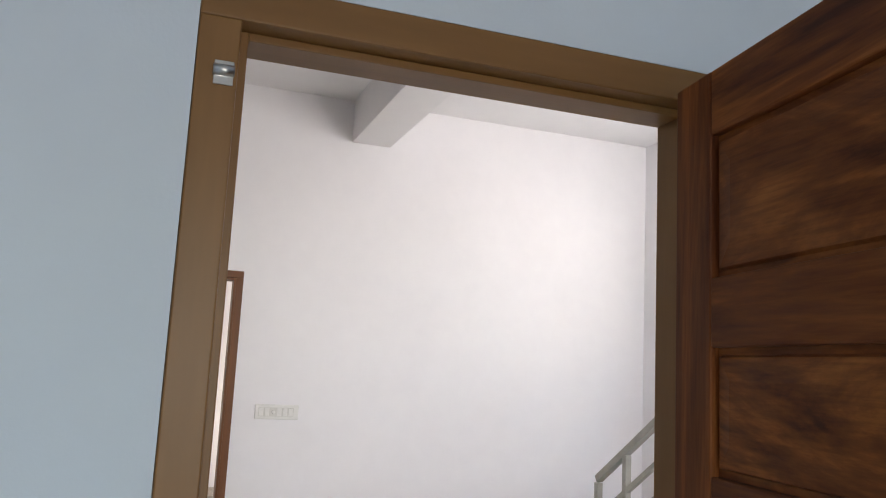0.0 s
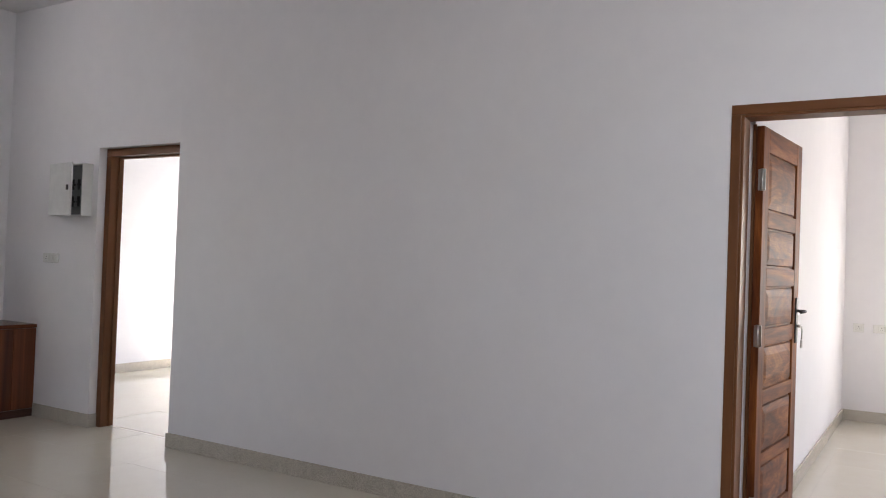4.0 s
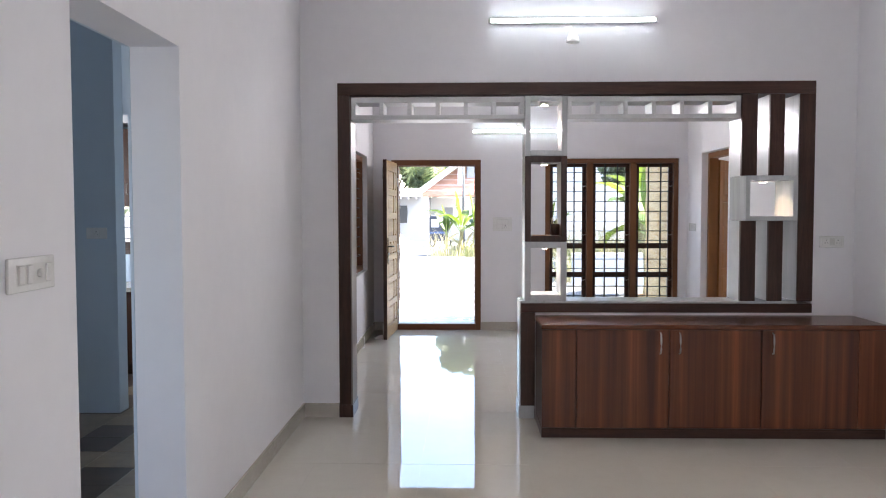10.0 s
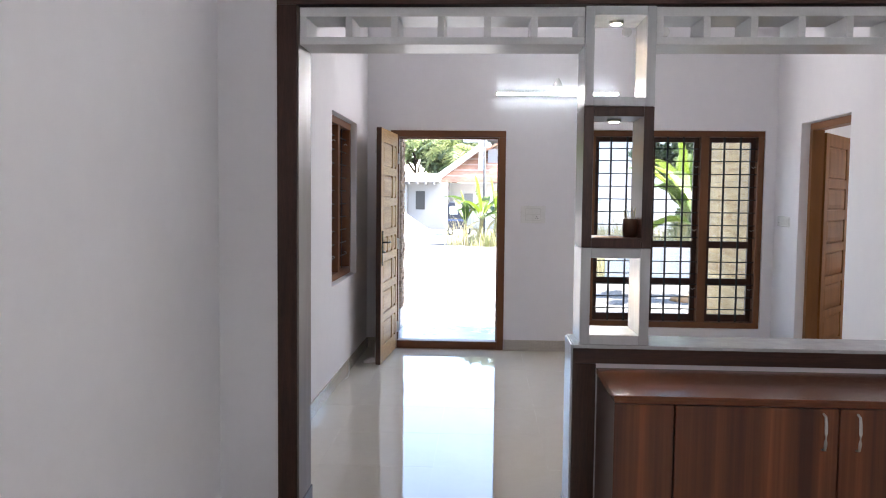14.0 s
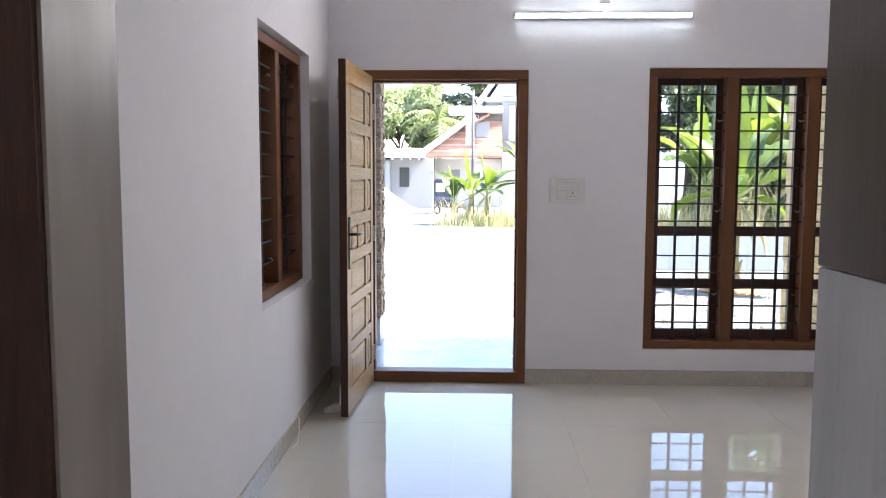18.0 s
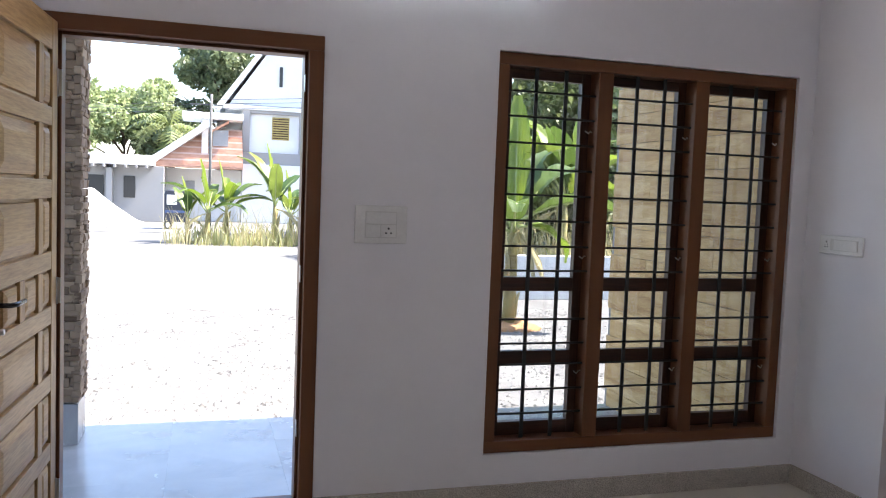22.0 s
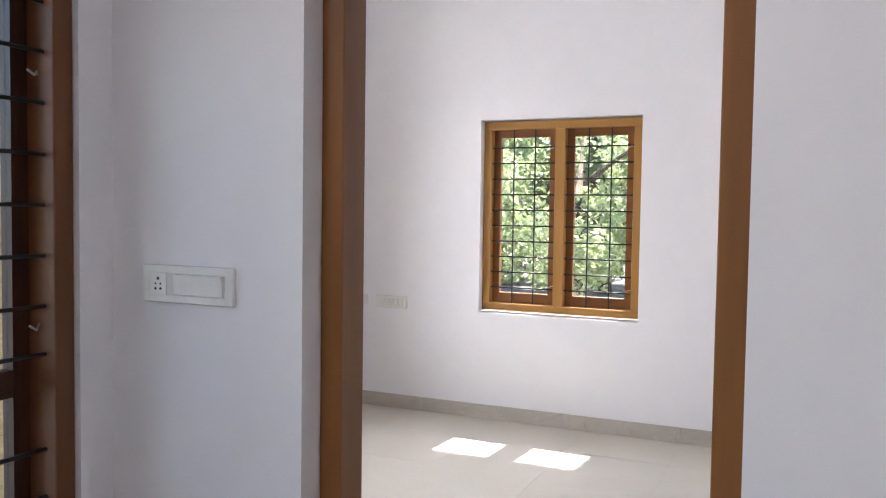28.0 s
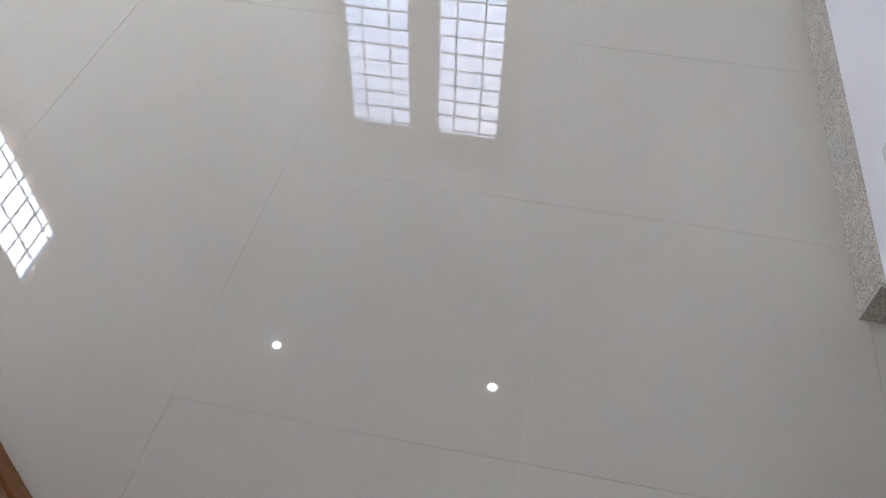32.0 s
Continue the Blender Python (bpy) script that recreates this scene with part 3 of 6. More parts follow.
def tube_light(m, label, bracket, watts):
    lamp = new("tube_lamp", bpy.data.lights.new("tube_lamp", "AREA"))
    lamp.data.shape, lamp.data.size, lamp.data.size_y = "RECTANGLE", 1.1, 0.022
    lamp.data.energy, lamp.data.color = watts, (1.0, 0.965, 0.975)
    lamp.matrix_world = m @ pose(0, 0.0405, 0, 90, 0, 0)
    d = thing("tube_light", m, label, "tube light")
    block("housing", (-0.575, 0.002, -0.017), (0.575, 0.026, 0.017), PLASTIC, d, 0.004)
    bm = bmesh.new()
    prism(bm, [(0.0262 + 0.0125 * math.sin(3.14159 * k / 10), 0.0125 * math.cos(3.14159 * k / 10)) for k in range(11)], "x", -0.56, 0.56)
    part("lit_tube", bm, TUBE_GLOW, d, "glowing cool white tube")
    for s in (-1, 1):
        block("end_cap", (s * 0.56, 0.004, -0.016), (s * 0.578, 0.05, 0.016), PLASTIC, d, 0.004)
    bm = bmesh.new()
    z0, z1 = bracket
    pipe(bm, [(0, 0.012, 0.0), (0, 0.012, (z0 + z1) / 2), (0.002, 0.012, z0)], 0.004, 6)
    part("cord", bm, PLASTIC, d)
    bm = bmesh.new()
    lathe(bm, [(0.045, 0), (0.045, 0.012), (0.03, 0.05), (0.015, 0.075), (0.012, 0.08)], (0, 0, 0), 16)
    ceiling_rose = part("ceiling_rose", bm, PLASTIC, d, "white plastic lamp rose")
    ceiling_rose.matrix_local = Matrix.Translation((0, 0.046, z1))
    return d

# ---- the shell of the house ----
H = 3.31
W_LABEL = "smooth plastered wall painted white"
wall_along("y", "wall_east", 3.155, 3.355, -3.92, 3.56, -0.02, H, [(-1.034, -0.134, -0.02, 2.107)], WALL, W_LABEL)
wall_along("y", "wall_east_front", 3.19, 3.355, 3.56, 10.09, -0.02, H, [(3.56, 4.50, -0.02, 2.122), (8.383, 9.318, -0.02, 2.115)], WALL, W_LABEL)
wall_along("y", "wall_east_outer", 3.155, 3.355, 10.09, 11.44, -0.3, H, [], WALL, W_LABEL)
wall_along("y", "wall_west", -0.86, -0.66, 0.95, 5.86, -0.02, H, [(2.39, 3.29, -0.02, 2.13)], WALL, W_LABEL)
wall_along("y", "wall_west_room", -0.76, -0.66, -2.05, 0.95, -0.02, H, [(-1.508, -0.576, -0.02, 2.125)], WALL, W_LABEL)
wall_along("y", "wall_west_stair", -0.86, -0.66, -3.92, -2.05, -0.02, H, [(-3.5, -2.4, 1.6, 2.9)], WALL, W_LABEL)
wall_along("y", "wall_west_front", -0.86, -0.625, 5.86, 9.89, -0.02, H, [(8.11, 9.245, 0.785, 2.085)], WALL, W_LABEL)
wall_along("x", "wall_divider", 5.70, 5.94, -0.66, 3.19, -0.02, H, [(-0.395, 2.902, 0.75, 2.352), (-0.395, 0.985, -0.02, 0.75)], WALL,
           "white plastered wall around the open room divider")
wall_along("x", "wall_front", 9.89, 10.09, -0.86, 3.19, -0.3, H, [(-0.405, 0.69, -0.02, 2.085), (1.472, 3.088, 0.243, 2.098)], WALL, W_LABEL)
wall_along("x", "wall_south", -4.15, -3.92, -0.86, 3.355, -0.02, H, [(1.75, 2.85, 0.70, 2.14)], WALL, W_LABEL)
setting(block("ceiling", (-0.86, -4.15, H), (3.355, 10.09, H + 0.12), CEIL, None, 0), "flat white painted ceiling", "ceiling")
setting(block("beam", (-0.66, -1.92, 3.025), (3.155, -1.657, H + 0.01), CEIL, None, 0.004), "white painted concrete ceiling beam", "beam")
# first room
wall_along("y", "wall_room_west", -4.3, -4.1, -2.2, 1.1, -0.02, H, [(-1.4, 0.0, 0.9, 2.1)], BLUE_WALL, "pale blue wall")
wall_along("x", "wall_room_south", -2.2, -2.05, -4.1, -0.862, -0.02, H, [], BLUE_WALL, "pale blue wall")
wall_along("x", "wall_room_north", 0.95, 1.1, -4.1, -0.862, -0.02, H, [], BLUE_WALL, "pale blue wall")
wall_along("y", "wall_room_lining", -0.773, -0.7605, -2.05, 0.95, -0.02, H, [(-1.508, -0.576, -0.02, 2.125)], BLUE_WALL, "pale blue wall beside the door")
setting(block("ceiling", (-4.3, -2.2, H), (-0.862, 1.1, H + 0.12), CEIL, None, 0), "flat white painted ceiling", "ceiling")
# room behind the five-panel door
wall_along("y", "wall_store_east", 7.90, 8.1, -3.6, -0.08, -0.02, H, [(-3.0, -1.5, 0.9, 2.1)], WALL, W_LABEL)
wall_along("x", "wall_store_north", -0.201, -0.08, 3.355, 7.90, -0.02, H, [], WALL, W_LABEL)
wall_along("x", "wall_store_south", -3.6, -3.4, 3.355, 7.90, -0.02, H, [(4.4, 5.6, 0.9, 2.1)], WALL, W_LABEL)
setting(block("ceiling", (3.355, -3.6, H), (8.1, -0.08, H + 0.12), CEIL, None, 0), "flat white painted ceiling", "ceiling")
# bright room beside the dining hall
wall_along("y", "wall_side_east", 7.0, 7.2, 1.6, 6.9, -0.02, H, [(4.9, 6.5, 0.8, 2.1)], WALL, W_LABEL)
wall_along("x", "wall_side_north", 6.72, 6.9, 3.355, 7.0, -0.02, H, [], WALL, W_LABEL)
wall_along("x", "wall_side_south", 1.6, 1.75, 3.355, 7.0, -0.02, H, [], WALL, W_LABEL)
setting(block("ceiling", (3.355, 1.6, H), (7.2, 6.9, H + 0.12), CEIL, None, 0), "flat white painted ceiling", "ceiling")
# bedroom with its lobby and bathroom
wall_along("y", "wall_bedroom_east", 6.945, 7.145, 6.9, 11.64, -0.3, H, [(9.275, 10.39, 0.752, 2.10)], WALL, W_LABEL)
wall_along("x", "wall_bedroom_north", 11.44, 11.64, 3.155, 6.945, -0.3, H, [(4.80, 5.905, 0.753, 2.105)], WALL, W_LABEL)
wall_along("x", "wall_bedroom_south", 8.172, 8.372, 4.40, 6.945, -0.02, H, [], WALL, W_LABEL)
wall_along("y", "wall_bathroom", 4.46, 4.60, 6.9, 8.172, -0.02, H, [(7.25, 8.13, -0.02, 2.1)], WALL, W_LABEL)
setting(block("ceiling", (3.355, 6.9, H), (7.145, 11.64, H + 0.12), CEIL, None, 0), "flat white painted ceiling", "ceiling")
# kitchen and the work area behind it
wall_along("x", "wall_kitchen_south", 1.1, 1.25, -3.2, -0.87, -0.02, H, [], BLUE_WALL, "pale blue kitchen wall")
# both openings are assumed, for the two added kitchen lamps
wall_along("y", "wall_kitchen_west", -3.4, -3.2, 1.1, 7.9, -0.02, H, [(1.4, 2.8, 1.0, 2.2), (6.2, 7.3, 1.0, 2.1)], BLUE_WALL, "pale blue kitchen wall")
wall_along("x", "wall_kitchen_middle", 5.78, 5.93, -3.2, -2.02, -0.02, H, [], BLUE_WALL, "pale blue kitchen wall")
wall_along("x", "wall_kitchen_north", 7.7, 7.9, -3.2, -0.87, -0.02, H, [(-3.05, -2.49, 1.05, 2.0)], BLUE_WALL, "pale blue kitchen wall")
wall_along("y", "wall_kitchen_lining", -0.874, -0.862, 1.25, 7.7, -0.02, H, [(2.39, 3.29, -0.02, 2.13)], BLUE_WALL, "pale blue kitchen wall")
setting(block("ceiling", (-3.4, 1.1, H), (-0.862, 7.9, H + 0.12), CEIL, None, 0), "flat white painted ceiling", "ceiling")


def skirting(a, b, side, h=0.1, label="speckled grey-beige granite skirting tile"):
    """A skirting strip along the wall from a to b; side: the way into the room."""
    (x0, y0), (x1, y1) = a, b
    sx, sy = side
    bm = bmesh.new()
    t = 0.012
    length = max(abs(x1 - x0), abs(y1 - y0))
    n = max(1, round(length / 0.6))
    for i in range(n):
        p, q = i / n, (i + 1) / n
        u0, v0, u1, v1 = x0 + (x1 - x0) * p, y0 + (y1 - y0) * p, x0 + (x1 - x0) * q, y0 + (y1 - y0) * q
        g = 0.0008
        if x0 == x1:
            box(bm, (min(u0, u0 + sx * t), min(v0, v1) + g, 0.0005), (max(u0, u0 + sx * t), max(v0, v1) - g, h))
        else:
            box(bm, (min(u0, u1) + g, min(v0, v0 + sy * t), 0.0005), (max(u0, u1) - g, max(v0, v0 + sy * t), h))
    return setting(part("baseboard", bm, SKIRT), label, "baseboard")


for a, b, s in [((3.155, -3.92), (3.155, -1.036), (-1, 0)), ((3.155, -0.132), (3.155, 3.56), (-1, 0)), ((3.19, 4.50), (3.19, 5.70), (-1, 0)),
                ((3.19, 5.86), (3.19, 8.383), (-1, 0)), ((3.19, 9.318), (3.19, 9.89), (-1, 0)), ((-0.66, -0.57), (-0.66, 2.39), (1, 0)),
                ((-0.66, 3.29), (-0.66, 5.70), (1, 0)), ((-0.625, 5.86), (-0.625, 9.89), (1, 0)), ((-0.646, 5.70), (-0.40, 5.70), (0, -1)),
                ((-0.612, 5.94), (-0.40, 5.94), (0, 1)), ((0.692, 9.89), (3.178, 9.89), (0, -1)), ((-0.612, 9.89), (-0.407, 9.89), (0, -1)),
                ((-0.86, 3.29), (-0.66, 3.29), (0, -1)), ((3.143, 3.56), (3.252, 3.56), (0, 1)), ((3.178, 4.50), (3.252, 4.50), (0, -1)),
                ((7.90, -3.4), (7.90, -0.205), (-1, 0)), ((3.42, -0.205), (7.888, -0.205), (0, -1)),
                ((3.355, 6.72), (7.0, 6.72), (0, -1)), ((7.0, 1.75), (7.0, 6.708), (-1, 0)),
                ((6.945, 8.372), (6.945, 11.44), (-1, 0)), ((3.355, 11.44), (6.933, 11.44), (0, -1)), ((4.40, 8.372), (6.933, 8.372), (0, 1)),
                ((4.40, 8.172), (4.40, 8.384), (-1, 0)), ((3.355, 9.315), (3.355, 11.428), (1, 0)), ((3.355, 6.9), (3.355, 8.375), (1, 0))]:
    skirting(a, b, s)

# ---- doors and windows ----
door_frame(pose(-0.776, -0.577, 0, 0, 0, -90), 0.930, 2.124, 0.119, 0.06, (FRAME_Z, FRAME_X), "golden brown wooden door frame in the pale blue wall", False, (0.34, 1.0))
door_frame(pose(3.150, -0.134, 0, 0, 0, -90), 0.90, 2.107, 0.203, 0.044, (RED_Z, RED_X), "red-brown wooden door frame flush with the white wall")
door_frame(pose(3.253, 4.498, 0, 0, 0, -90), 0.936, 2.12, 0.105, 0.055, (RED_Z, RED_X), "red-brown wooden door frame set back in the white wall", False, (0.62, 1.0))
door_frame(pose(3.262, 9.316, 0, 0, 0, -90), 0.931, 2.113, 0.10, 0.058, (MID_Z, MID_X), "golden brown wooden door frame set back in the wall", False, None)
door_frame(pose(-0.403, 9.880, 0, 0, 0, 0), 1.091, 2.083, 0.14, 0.062, (RED_Z, RED_X), "brown wooden front door frame with a threshold", True, (0.36, 1.0))
door_frame(pose(4.452, 8.128, 0, 0, 0, -90), 0.876, 2.1, 0.15, 0.055, (SASH_Z, SASH_X), "dark brown wooden bathroom door frame")

SIX = [(0.20, 0.43), (0.49, 0.72), (0.79, 1.00), (1.08, 1.28), (1.37, 1.56), (1.64, 1.92)]
panel_door("door_1", pose(-0.838, -1.368, 0.006, 0, 0, 173), 0.77, 2.045, 0.036, [(0.19, 0.40), (0.50, 0.70), (0.81, 1.01), (1.12, 1.31), (1.43, 1.615), (1.72, 1.94)], [[(0.105, 0.65)]] * 6, (TEAK_Z, TEAK_X, TEAK_PANEL),
                    "open teak door with six raised panels")
strike = thing("strike_bracket", pose(-0.7765, -0.617, 1.978, 0, 0, 90), "small steel bolt keeper screwed to the door frame", "bracket")
block("plate", (-0.014, 0.0, -0.018), (0.014, 0.003, 0.018), STEEL, strike, 0.001)
bm = bmesh.new()
pipe(bm, [(-0.015, 0.004, 0.003), (0.015, 0.004, 0.003)], 0.0085, 10)
part("keeper", bm, STEEL, strike)
door_b = panel_door("door_2", pose(3.338, -0.228, 0.006, 0, 0, -5.0), 0.745, 2.034, 0.036, SIX, [[(0.10, 0.645)]] * 6, (TEAK_Z, TEAK_X, TEAK_PANEL),
                    "open teak door with six raised panels and keys in its lock")
nf = next(o for o in bpy.data.objects if o.name.startswith("door_frame") and abs(o.location.y + 0.134) < 0.01)
# added strip, its brown stands in for the dark gap beside the leaf
block("rebate_strip", (0.0588, 0.1955, 0.004), (0.0745, 0.2035, 2.05), RED_Z, nf, 0.001)
for z in (0.25, 1.05, 1.78):
    hinge(door_b, 0.0, -0.012, z)
for s in (1, -1):
    lever(door_b, 0.697, 1.1, 0.036, s, IRON)
bm = bmesh.new()
pipe(bm, [(0.697, -0.03, 1.07), (0.697, -0.05, 1.068), (0.698, -0.052, 1.04), (0.698, -0.05, 1.0)], 0.004, 6)
box(bm, (0.688, -0.054, 0.955), (0.708, -0.047, 0.995))
part("key", bm, STEEL, door_b, "bunch of keys hanging in the lock")
SEVEN = [(0.14, 0.35), (0.42, 0.62), (0.69, 0.88), (0.95, 1.09), (1.16, 1.36), (1.43, 1.63), (1.70, 1.91)]
WIDE = [(0.075, 0.20), (0.26, 0.715)]
MID = [(0.075, 0.20), (0.26, 0.43), (0.49, 0.66)]
door_c = panel_door("door_3", pose(-0.352, 9.862, 0.012, 0, 0, -93.5), 0.815, 2.028, 0.042, SEVEN, [WIDE, WIDE, WIDE, MID, WIDE, WIDE, WIDE],
                    (HONEY_Z, HONEY_X, HONEY_X), "open honey-coloured wooden front door with two columns of panels")
block("edge_strip", (0.8155, -0.0212, 0.0), (0.822, 0.0212, 2.028), SASH_Z, door_c, 0.002, "dark brown lipping on the door's edge")
lever(door_c, 0.765, 1.0, 0.042, 1, DARK_CHROME, -1, 0.15)
for z in (0.2, 1.0, 1.8):
    hinge(door_c, 0.0, 0.02, z)
for z in (0.12, 1.87):
    bm = bmesh.new()
    rod(bm, (0.79, -0.03, z - 0.06), (0.79, -0.03, z + 0.06), 0.006, 8)
    box(bm, (0.775, -0.03, z - 0.04), (0.805, -0.021, z + 0.04))
    part("tower_bolt", bm, STEEL, door_c, "small steel tower bolt")
panel_door("door_4", pose(3.375, 9.29, 0.006, 0, 0, 53), 0.79, 2.03, 0.036, SIX, [[(0.10, 0.69)]] * 6, (LEAF_BROWN, LEAF_BROWN, LEAF_BROWN),
           "open red-brown wooden bedroom door standing inside the room")

FW_RODS = [z - 0.245 for z in (1.93, 1.815, 1.695, 1.575, 1.455, 1.335, 1.215, 1.10, 0.87, 0.755, 0.655, 0.535, 0.42)]
casement("window_1", pose(1.475, 9.905, 0.245), 1.61, 1.85, 3, "brown wooden three-bay window with black iron bars", FW_RODS, (0.43, 0.785),
         (RED_Z, RED_X), (SASH_Z, SASH_X), 0.13, 0.055, 0.075, 0.045, TINTED)
BW_RODS = [0.165 + 0.109 * i for i in range(10)]
casement("window_2", pose(7.0, 10.386, 0.765, 0, 0, -90), 1.105, 1.325, 2, "golden brown two-bay bedroom window with black iron bars", BW_RODS, (),
         (GOLD_Z, GOLD_X), (MID_Z, MID_X), 0.10, 0.055, 0.07, 0.052, None, 0.0045)
casement("window_3", pose(4.802, 11.50, 0.765), 1.10, 1.325, 2, "golden brown two-bay bedroom window with black iron bars", BW_RODS, (),
         (GOLD_Z, GOLD_X), (MID_Z, MID_X), 0.10, 0.055, 0.07, 0.052, None, 0.0045)
casement("window_4", pose(-0.675, 8.118, 0.79, 0, 0, 90), 1.12, 1.288, 2, "dark brown two-bay window with black iron bars", BW_RODS, (0.41,),
         (RED_Z, RED_X), (SASH_Z, SASH_X), 0.14, 0.055, 0.08, 0.085)
casement("window_5", pose(2.845, -4.047, 0.71, 0, 0, 180), 1.09, 1.42, 2, "golden brown two-bay window with black iron bars", [0.16 + 0.11 * i for i in range(11)], (),
         (FRAME_Z, FRAME_X), (RED_Z, RED_X), 0.10, 0.055, 0.08, 0.05)
casement("window_6", pose(-3.048, 7.76, 1.05), 0.555, 0.95, 1, "small brown kitchen window with black iron bars", [0.15 + 0.11 * i for i in range(7)], (),
         (SASH_Z, SASH_X), (SASH_Z, SASH_X), 0.10, 0.05, 0.08, 0.05)

# daylight lamps at window openings out of view
window_light(-4.08, -0.7, 1.5, -90, 1.4, 1.2, L_ROOM)
window_light(-0.67, -2.95, 2.25, -90, 1.1, 1.3, L_HALL)
window_light(7.88, -2.25, 1.5, 90, 1.5, 1.2, L_STORE, (1.0, 0.97, 0.92))
window_light(6.98, 5.7, 1.45, 90, 1.6, 1.3, L_SIDE)
# assumed openings in the unseen west wall; two lamps added to brighten the kitchen
window_light(-3.19, 2.1, 1.6, -90, 1.4, 1.2, L_KIT)
window_light(-3.19, 6.75, 1.55, -90, 1.1, 1.1, L_WORK)
window_light(5.35, 11.66, 1.43, 180, 1.0, 1.2, L_BED)

# ---- room divider ----
div = thing("room_divider", pose(0, 5.69, 0), "open room divider of dark brown and grey laminate with display boxes", "room divider")
D0, D1 = 0.0, 0.26
block("post", (-0.40, D0, 0), (-0.315, D1, 2.27), WENGE_Z, div, 0.003)
block("post_lining", (-0.3155, 0.012, 0.09), (-0.308, D1 - 0.002, 2.265), LINING, div, 0.001, "taupe wood-grain laminate lining")
block("post_foot", (-0.402, -0.006, 0), (-0.302, D1 + 0.006, 0.09), WENGE_Z, div, 0.003, "dark tile foot of the post")
block("beam", (-0.40, D0, 2.27), (2.907, D1, 2.357), WENGE_X, div, 0.003)
block("post", (2.80, D0, 0.833), (2.907, D1, 2.27), WENGE_Z, div, 0.003)
block("post_lining", (2.794, 0.012, 0.835), (2.8005, D1 - 0.002, 2.268), GLOSS_GREY, div, 0.001, "pale grey glossy laminate lining")
block("ledge", (0.885, D0, 0.752), (2.907, D1, 0.8165), WENGE_X, div, 0.003)
block("ledge_cap", (0.885, -0.004, 0.817), (2.80, D1 + 0.004, 0.833), GLOSS_GREY, div, 0.003, "pale grey glossy ledge top")
block("end_post", (0.885, D0, 0), (0.984, D1, 0.751), WENGE_Z, div, 0.003)
block("end_lining", (0.876, 0.01, 0.09), (0.8848, D1 - 0.002, 0.83), GLOSS_GREY, div, 0.001, "pale grey glossy laminate lining")
block("end_foot", (0.87, -0.006, 0), (0.98, D1 + 0.006, 0.09), GLOSS_GREY, div, 0.003)


def lattice(x0, x1, n):
    """A white ladder strip under the beam."""
    z0, z1 = 2.105, 2.262
    lat = thing("lattice", Matrix.Identity(4), "", "")
    lat.parent = div
    for a, b in ((z0, z0 + 0.032), (z1 - 0.04, z1)):
        block("rail", (x0, 0.02, a), (x1, D1 - 0.02, b), WHITE_LAM, lat, 0.003)
    step = (x1 - x0 - 0.03) / n
    for i in range(n + 1):
        x = x0 + i * step
        block("slat", (x, 0.0205, z0 + 0.032), (x + 0.03, D1 - 0.0205, z1 - 0.04), WHITE_LAM, lat, 0.002)
    return lat


def display_box(x0, x1, z0, z1, t, mat, y0, y1, lamp=True):
    bx = thing("display_box", Matrix.Identity(4), "", "")
    bx.parent = div
    block("side", (x0, y0, z0), (x0 + t, y1, z1), mat, bx, 0.003)
    block("side", (x1 - t, y0, z0), (x1, y1, z1), mat, bx, 0.003)
    block("top", (x0 + t, y0, z1 - t), (x1 - t, y1, z1), mat, bx, 0.003)
    block("shelf", (x0 + t, y0, z0), (x1 - t, y1, z0 + t), mat, bx, 0.003)
    if lamp:
        glowing = new("spot_lamp", bpy.data.lights.new("spot_lamp", "SPOT"))
        glowing.data.energy, glowing.data.color, glowing.data.spot_size, glowing.data.shadow_soft_size = L_SPOT, (1.0, 0.78, 0.5), radians(120), 0.02
        glowing.matrix_world = Matrix.Translation((div.location.x + (x0 + x1) / 2, div.location.y + (y0 + y1) / 2, z1 - t - 0.02))
        bm = bmesh.new()
        c = ((x0 + x1) / 2, (y0 + y1) / 2, z1 - t)
        lathe(bm, [(0.028, -0.012), (0.031, -0.008), (0.031, 0.001)], c, 16)
        ring = part("spot_ring", bm, STEEL, bx, "small round recessed spot lamp")
        bm = bmesh.new()
        lathe(bm, [(0.022, -0.0135), (0.022, -0.0122)], c, 16)
        part("spot_lens", bm, SPOT_GLOW, ring, "lit warm lens")
    return bx


lattice(-0.305, 0.908, 6)
lattice(1.206, 2.40, 6)
display_box(0.91, 1.203, 1.848, 2.262, 0.038, GLOSS_GREY, 0.0, D1)
display_box(0.91, 1.203, 1.25, 1.846, 0.042, WENGE_Z, -0.004, D1 + 0.004)
display_box(0.91, 1.203, 0.834, 1.248, 0.042, GLOSS_GREY, 0.0, D1)
for x0, x1 in ((2.406, 2.512), (2.598, 2.698)):
    for z0, z1 in ((0.834, 1.394), (1.706, 2.268)):
        block("strip", (x0, D0 + 0.002, z0), (x1, D0 + 0.03, z1), WENGE_Z, div, 0.002)
        block("strip_back", (x0 + 0.003, D0 + 0.0305, z0), (x1 - 0.003, D1, z1), WHITE_LAM, div, 0.002, "white laminate return of the strip")
display_box(2.425, 2.782, 1.394, 1.706, 0.032, GLOSS_GREY, -0.035, 0.30)

